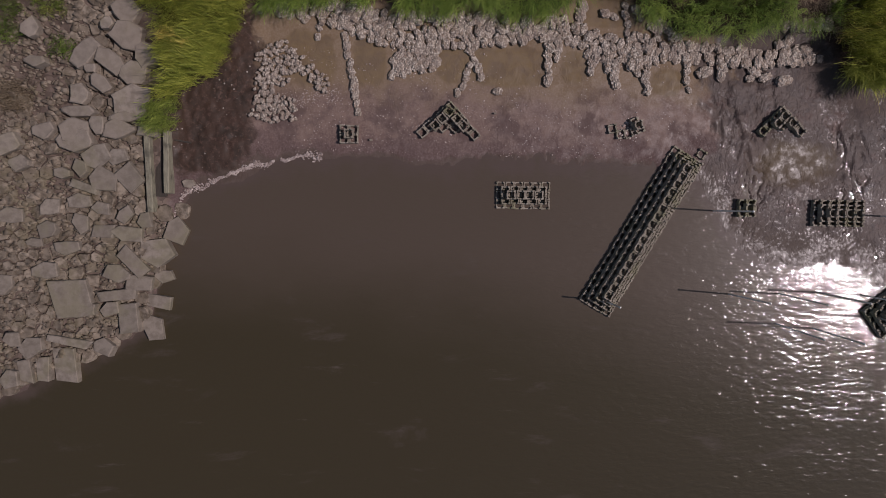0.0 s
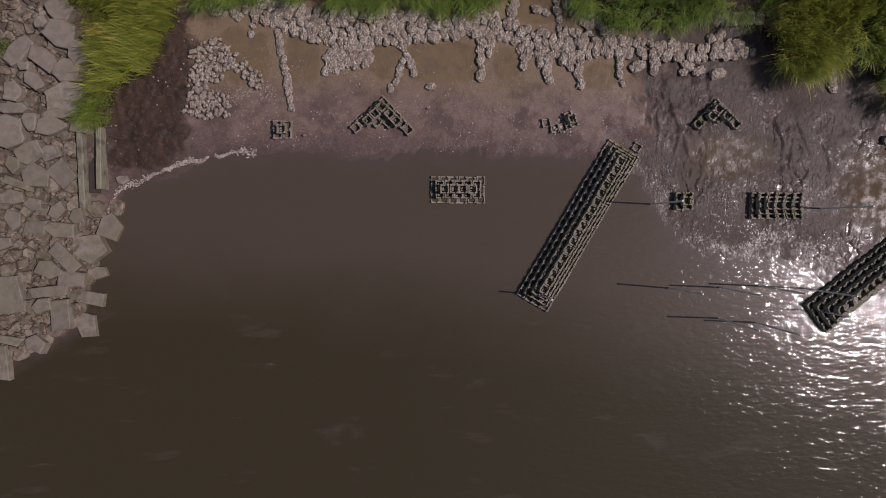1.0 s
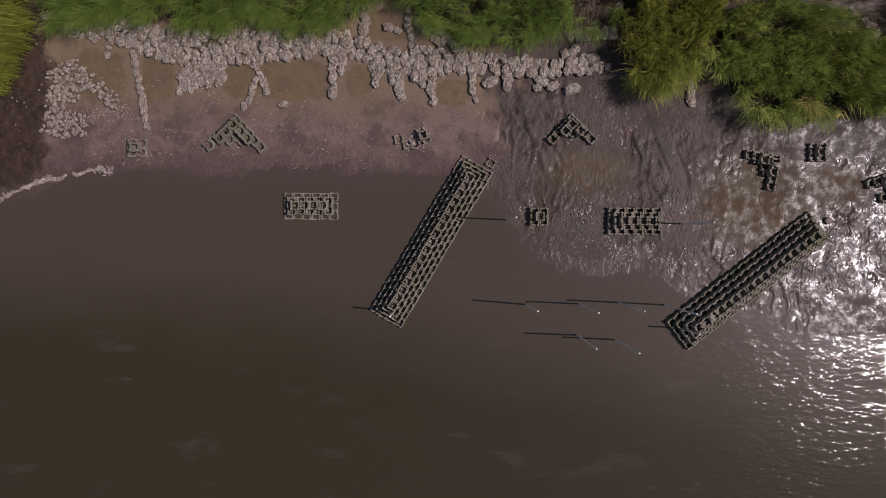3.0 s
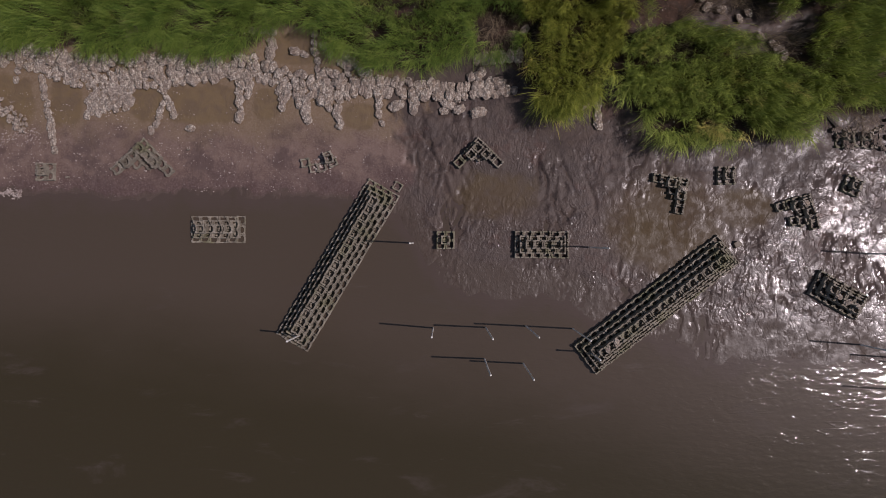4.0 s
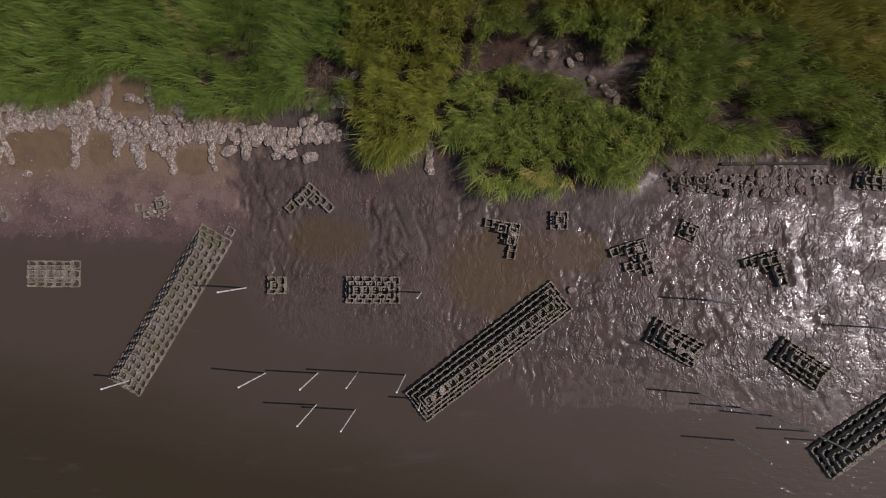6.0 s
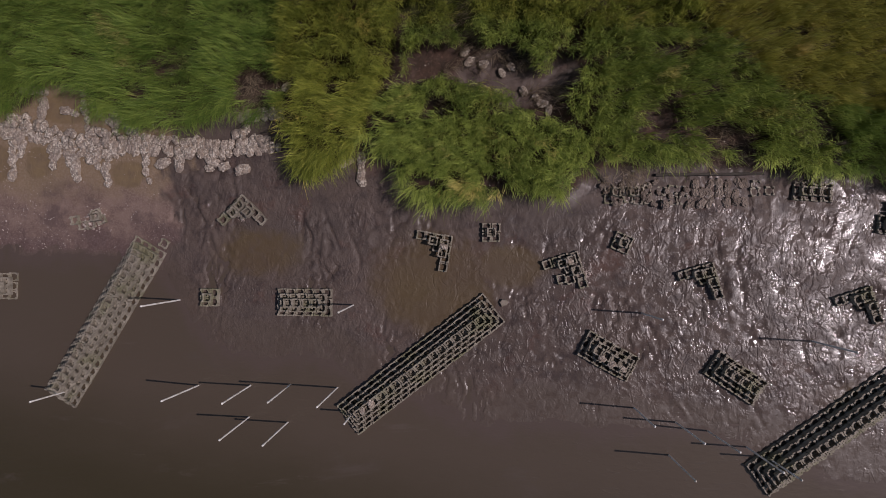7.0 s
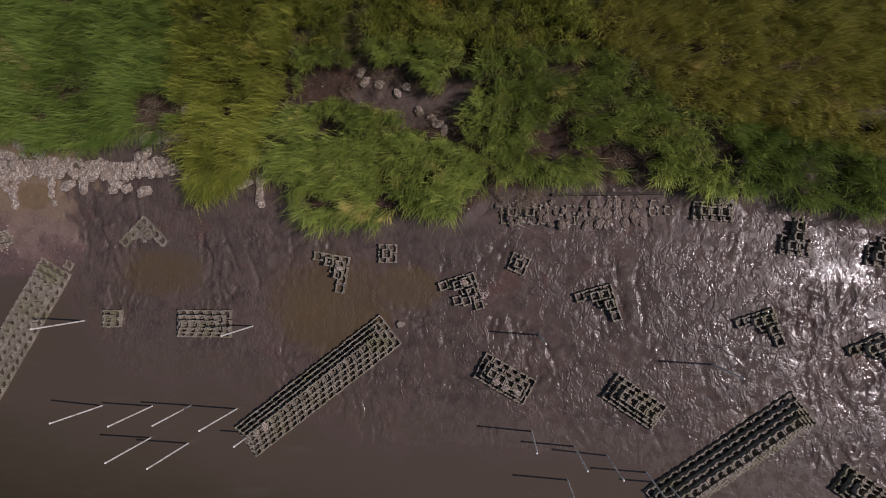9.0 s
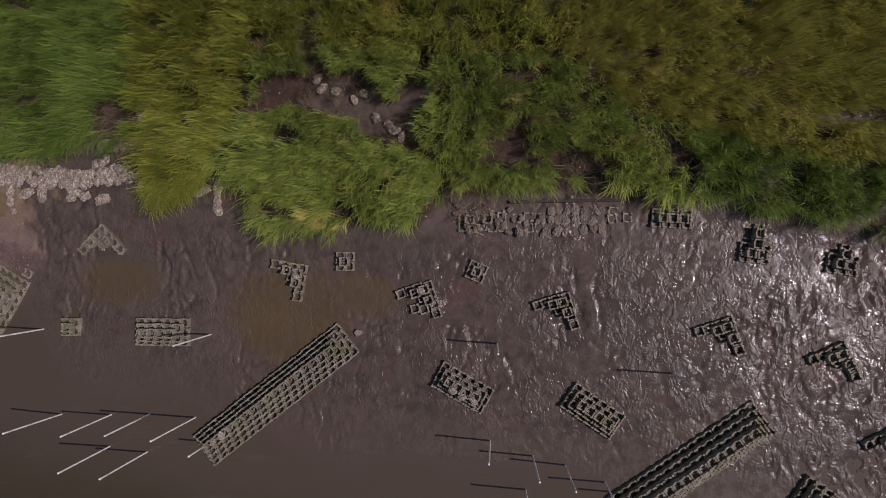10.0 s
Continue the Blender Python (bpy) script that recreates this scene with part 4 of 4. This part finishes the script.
def band(r, n):
    x = r.uniform(-5.6, 0.5, n)
    y = np.interp(x, [-5.1, -4.38, -3.66, -3.3, -1.5, 0.5], [4.62, 4.85, 4.83, 4.69, 4.75, 4.6]) + r.normal(0, 0.16, n)
    keep = fractal(x, y, 1.6, 77, 3) + 0.12 * (x < -3.2) > 0.56
    return np.stack([x, y], 1)[keep]


def beach(r, n):
    x, y = r.uniform(-6.0, 8.5, n), r.uniform(2.9, 6.3, n)
    keep = (fractal(x, y, 1.1, 81, 4) + 0.06 * (y < 4.0) > 0.56) & (y > np.interp(x, EDGE_X, EDGE_Y))
    return np.stack([x, y], 1)[keep]


def heaps(r, n):
    c = np.array([(6.0, 3.95, 0.4), (22.2, 2.3, 0.3), (23.6, 4.8, 0.6), (26.5, 4.8, 0.7), (0.1, 4.1, 0.35), (11.0, 4.1, 0.15)])
    k = r.integers(0, len(c), n)
    return c[k, :2] + r.normal(0, 1, (n, 2)) * c[k, 2:] * 0.5


shell_litter("shell_wrack", "pale line of shells and foam along the water's edge", 2600, wrack, 0.024, 5)
shell_litter("shell_litter", "loose band of broken oyster shells across the beach", 1300, band, 0.018, 7)
shell_litter("shell_litter", "scattered white oyster shells on the beach", 3600, beach, 0.017, 6)
shell_litter("shell_heap", "loose oyster shells round the concrete blocks", 700, heaps, 0.035, 8)

for x, y, s, mat, label in ((19.70, 1.30, 0.26, M_SLAB, "single pale stone on the mud by the long reef"), (-8.42, 1.95, 0.40, M_SLAB, "pale angular stone at the foot of the timbers"),
                            (-2.62, 3.42, 0.10, M_SLAB, "small white stone beside the block pile"), (1.4, 4.35, 0.09, M_SLAB, "small white stone on the beach")):
    ob = new("stone", slab_mesh("stone", int(s * 999), 6, mat, s, s * 0.8, 0.12))
    ob.matrix_world = pose(x, y, level(x, y) + 0.10, 4, -3, 25)
    tagged(ob, label, "stone")


# ---- timbers at the corner of the rubble ----
def beam(name, label, x0, y0, x1, y1, wide, tall, z, material):
    bm = bmesh.new()
    length = math.hypot(x1 - x0, y1 - y0)
    add_box(bm, 0, 0, 0, wide, length, tall)
    bmesh.ops.subdivide_edges(bm, edges=[e for e in bm.edges if e.calc_length() > length * 0.9], cuts=7)
    bmesh.ops.bevel(bm, geom=[e for e in bm.edges if e.calc_face_angle(0) > 1], offset=min(wide, tall) * 0.12, segments=1, affect="EDGES")
    for v in bm.verts:
        v.co += Vector((0.012 * noise.noise(v.co * 3), 0, 0.012 * noise.noise(v.co * 3 + Vector((9, 0, 0)))))
    ob = new(name, mesh_of(name, bm, material))
    ob.matrix_world = pose((x0 + x1) / 2, (y0 + y1) / 2, z, 0, 0, math.degrees(math.atan2(y1 - y0, x1 - x0)) - 90)
    return tagged(ob, label, "timber")


beam("timber_beam", "weathered pale timber beam beside the rubble", -9.51, 3.38, -9.43, 1.00, 0.19, 0.55, 0.30, M_TIMBER)
beam("timber_beam", "weathered pale timber beam beside the dark soil", -8.95, 3.55, -8.95, 1.60, 0.17, 0.50, 0.28, M_TIMBER)
# the slot's shade, put in as a dark board between the beams
beam("trench_board", "dark board standing for the shade in the slot between two beams", -9.22, 3.4, -9.20, 1.5, 0.34, 0.10, 0.27, M_DARKWOOD_SHADE)
beam("driftwood", "dark driftwood log against the reed bank", 22.45, 5.72, 22.98, 5.15, 0.10, 0.10, 0.16, M_DARKWOOD_SHADE)
# earth scarp under the reeds, its shade given by a dark beam
beam("timber_edging", "long dark shaded scarp along the foot of the reed bank", 24.5, 5.42, 27.9, 5.46, 0.09, 0.22, 0.16, M_DARKWOOD_SHADE)
beam("driftwood", "short stick lying on the dark soil", -8.80, 3.30, -8.30, 3.22, 0.05, 0.05, 0.17, M_DARKWOOD_SHADE)


# ---- reeds and grass ----
def inside(px, py, poly):
    hit = np.zeros(len(px), bool)
    for (x0, y0), (x1, y1) in zip(poly, poly[1:] + poly[:1]):
        cross = ((y0 > py) != (y1 > py)) & (px < (x1 - x0) * (py - y0) / (y1 - y0 + 1e-9) + x0)
        hit ^= cross
    return hit


GAPS = [(11.9, 8.4, 1.0, 0.55), (19.2, 9.0, 1.5, 0.38), (20.6, 7.9, 0.85, 0.38), (21.6, 8.6, 0.55, 0.9), (26.4, 6.7, 0.75, 0.6), (27.0, 6.2, 0.5, 0.4), (18.2, 10.6, 0.3, 1.3), (28.5, 9.8, 0.7, 0.22),
        (29.3, 6.9, 0.35, 0.3), (17.6, 7.6, 0.5, 0.35), (19.4, 6.0, 0.25, 0.25), (34.8, 7.9, 1.3, 0.25), (25.0, 9.4, 0.9, 0.2), (17.1, 9.2, 0.35, 0.8), (12.85, 7.9, 0.25, 0.9), (15.6, 7.0, 0.25, 0.7)]


def reed_bed(name, label, poly, tufts, blades, tall, lean, toward, material, wide=0.022, seed=1, thin=0.35):
    """Tufts of long upright blades over a plot; toward: the way they bow, in degrees; thin: how patchy the stand is."""
    r = np.random.default_rng(seed)
    px, py = np.array(poly).T
    area = (px.max() - px.min()) * (py.max() - py.min())
    n, blades = int(area * tufts * 0.80), int(blades * 1.5)
    x, y = r.uniform(px.min(), px.max(), n), r.uniform(py.min(), py.max(), n)
    warp = 0.5 * (fractal(x, y, 1.1, 61, 3) - 0.5)
    keep = inside(x + warp, y + warp, poly) & (fractal(x, y, 1.5, 91, 3) > thin)
    if thin > 0 and material is not M_STRAW:
        for gx, gy, a, b in GAPS:
            keep &= np.hypot((x - gx) / a, (y - gy) / b) > 0.6 + 0.6 * fractal(x, y, 2.0, 17, 2)
    x, y = x[keep], y[keep]
    stand = (0.45 + 1.05 * fractal(x, y, 1.3, 23, 3)) * r.uniform(0.65, 1.2, len(x))
    way = radians(toward) + (fractal(x, y, 0.55, 47, 2) - 0.5) * 2.6
    rim = np.clip(1 - (y - np.interp(x, REED_X, REED_Y)) / 0.8, 0, 1) * (x > -6.4)
    way = way * (1 - rim) + radians(-92) * rim
    bow = lean * (0.55 + 1.3 * rim)
    n = len(x)
    total = n * blades
    rep = lambda v: np.repeat(v, blades)
    a = rep(way) + rep(r.normal(0, 0.35, n)) + r.normal(0, 0.5, total)
    stem = tall * rep(stand)
    high = 1 - 0.85 * r.uniform(0, 1, total) ** 1.2
    bent = 0.40 * rep(bow) * stem * high ** 1.6
    bx = rep(x) + r.normal(0, 0.07, total) + np.cos(rep(way)) * bent
    by = rep(y) + r.normal(0, 0.07, total) + np.sin(rep(way)) * bent
    bz = land(rep(x), rep(y))[0] + stem * high * 0.62
    leaf = (0.24 + 0.25 * tall) * r.uniform(0.55, 1.35, total)
    slant = np.clip(rep(bow) * r.uniform(0.45, 1.5, total) + r.uniform(0.0, 0.38, total), 0.12, 1.2)
    dx, dy = np.cos(a), np.sin(a)
    w = wide * 0.70 * r.uniform(0.6, 1.3, total)
    rows = []
    for t, k in ((0.0, 0.6), (0.4, 1.0), (0.75, 0.7), (1.0, 0.0)):
        out = leaf * slant * (0.45 * t + 0.55 * t * t)
        up = leaf * (t * (1.02 - 0.32 * slant) - 0.42 * slant * t * t) - 0.10 * (t == 0.0)
        cx, cy, cz = bx + dx * out, by + dy * out, bz + up
        if k == 0.0:
            rows.append(np.stack([cx, cy, cz], 1))
        else:
            rows += [np.stack([cx - dy * w * k / 2, cy + dx * w * k / 2, cz], 1), np.stack([cx + dy * w * k / 2, cy - dx * w * k / 2, cz], 1)]
    verts = np.stack(rows, 1).reshape(-1, 3)
    i = (np.arange(total) * 7)[:, None]
    quads = np.concatenate([i + np.array([[0, 1, 3, 2]]), i + np.array([[2, 3, 5, 4]])])
    tips = i + np.array([[4, 5, 6]])
    me = from_arrays(name, verts, [quads, tips], material, True)
    me.attributes.new("tuft", "FLOAT", "POINT").data.foreach_set("value", np.repeat(r.uniform(0, 1, n), blades * 7).astype(np.float32))
    ob = new(name, me)
    return tagged(ob, label, "reeds", kind="stuff")


def foot(x0, x1, back=0.25, step=0.5):
    return [(float(x), float(np.interp(x, REED_X, REED_Y)) + back) for x in np.arange(x0, x1, step)]


reed_bed("cordgrass", "fine green cordgrass above the shell bags", foot(1.4, 12.3, 0.2) + [(12.6, 8.0), (13.0, 12.5), (1.0, 12.5)], 60, 19, 1.05, 0.6, -125, M_CORD, 0.014, 1, 0.27)
reed_bed("cordgrass", "green grass tufts behind the beach", foot(-6.0, 1.6, 0.15) + [(1.5, 12.5), (-6.0, 12.5)], 66, 22, 1.0, 0.6, -110, M_CORD, 0.014, 2, 0.30)
reed_bed("reed_clump", "tall yellow-green reed clump leaning over the mud", [(12.5, 7.0), (12.9, 6.0), (13.8, 5.7), (14.7, 6.2), (15.4, 6.9), (16.0, 8.6), (16.4, 11), (16.6, 12.5), (12.6, 12.5)], 66, 22, 1.5, 0.42, -115, M_GOLD, 0.018, 3, 0.27)
reed_bed("reed_clump", "bright green reed clump drooping over the mud", [(15.4, 6.9), (16.5, 5.6), (17.0, 4.9), (18.5, 4.75), (19.5, 5.0), (21.5, 4.95), (22.5, 5.8), (22.3, 6.8), (21, 7.3), (19, 8.3), (17.5, 8.6), (16.2, 8.2)], 66, 22, 1.4, 0.48, -95, M_REED, 0.018, 4)
reed_bed("reed_bed", "dense green reeds behind a muddy clearing", [(16.4, 8.6), (17.6, 9.6), (20, 9.6), (22.0, 7.2), (22.8, 6.1), (24.5, 6.0), (27, 5.95), (28.5, 5.7), (30.2, 5.6), (29.4, 7.6), (27.3, 8.8), (26.0, 10.0), (22.5, 10.2), (19.0, 10.4), (16.5, 10.2)], 58, 20, 1.4, 0.44, -80, M_REED, 0.018, 5)
reed_bed("reed_bed", "yellow-green reeds at the back of the clearing", [(16.5, 10.2), (19.0, 10.4), (22.5, 10.2), (26.0, 10.0), (24.8, 12.5), (16.6, 12.5)], 58, 20, 1.45, 0.44, -80, M_GOLD, 0.018, 15)
reed_bed("reed_bed", "green reeds further back on the bank", [(-6, 12.3), (24.6, 12.3), (24.6, 15.2), (-6, 15.2)], 24, 10, 1.3, 0.44, -80, M_CORD, 0.032, 17)
reed_bed("reed_bed", "brownish reeds further back on the bank", [(24.6, 12.3), (40, 12.3), (40, 15.2), (24.6, 15.2)], 24, 10, 1.3, 0.44, -80, M_DULL, 0.032, 18)
reed_bed("reed_bed", "green reeds fringing the wet mud", [(30.2, 5.6), (31.5, 5.3), (33.4, 4.9), (36, 4.6), (40, 4.3), (40, 5.4), (37, 6.0), (34, 6.5), (31.6, 7.2), (29.4, 7.6)], 58, 20, 1.3, 0.44, -80, M_CORD, 0.017, 16)
reed_bed("reed_bed", "brownish flowering reeds spread over the bank", [(29.4, 7.6), (31.6, 7.2), (34, 6.5), (37, 6.0), (40, 5.4), (40, 12.5), (24.8, 12.5), (26.0, 10.0), (27.3, 8.8)], 60, 20, 1.35, 0.40, -60, M_DULL, 0.017, 6, 0.27)
reed_bed("reed_clump", "yellow-green reed clump beside the rubble bank", [(-9.3, 7.7), (-8.9, 6.3), (-8.9, 5.3), (-8.75, 4.6), (-7.5, 5.1), (-6.8, 6.3), (-6.5, 7.5), (-6.4, 9), (-9.9, 9)], 75, 22, 1.45, 0.5, -135, M_GOLD, 0.016, 7, 0.0)
reed_bed("grass_tuft", "green grass tuft at the head of the timbers", [(-9.5, 4.6), (-9.45, 3.8), (-9.0, 3.6), (-8.5, 4.0), (-8.6, 4.7)], 120, 16, 0.75, 0.6, -70, M_REED, 0.015, 8, 0.0)
for k, (x, y, a) in enumerate(((-13.7, 6.6, 0.6), (-12.0, 6.05, 0.4), (-13.5, 4.6, 0.7), (-12.3, 7.3, 0.5), (-13.6, 7.4, 0.5))):
    reed_bed("grass_tuft", "low green weed tuft among rubble stones", [(x - a, y - a * 0.6), (x + a, y - a * 0.7), (x + a * 0.8, y + a * 0.8), (x - a * 0.7, y + a * 0.8)], 70, 12, 0.26, 0.6, -90, (M_CORD, M_CORD, M_STRAW, M_REED, M_CORD)[k], 0.014, 20 + k, 0.0)
for k, (x, y, a, b) in enumerate(((11.9, 8.4, 1.1, 0.7), (19.2, 9.1, 1.6, 0.5), (20.7, 7.9, 0.9, 0.45), (26.5, 6.6, 0.9, 0.75), (12.7, 7.7, 0.4, 0.6), (17.4, 7.7, 0.6, 0.5), (23.4, 5.75, 0.7, 0.25), (18.1, 10.4, 0.4, 1.2))):
    reed_bed("dead_grass", "flattened grey-brown dead grass in a gap of the reeds", [(x - a, y - b * 0.7), (x + a * 0.2, y - b), (x + a, y - b * 0.4), (x + a * 0.8, y + b), (x - a * 0.7, y + b * 0.8)], 26, 9, 0.6, 1.1, -70 + 40 * (k % 3), M_STRAW, 0.014, 40 + k, 0.0)
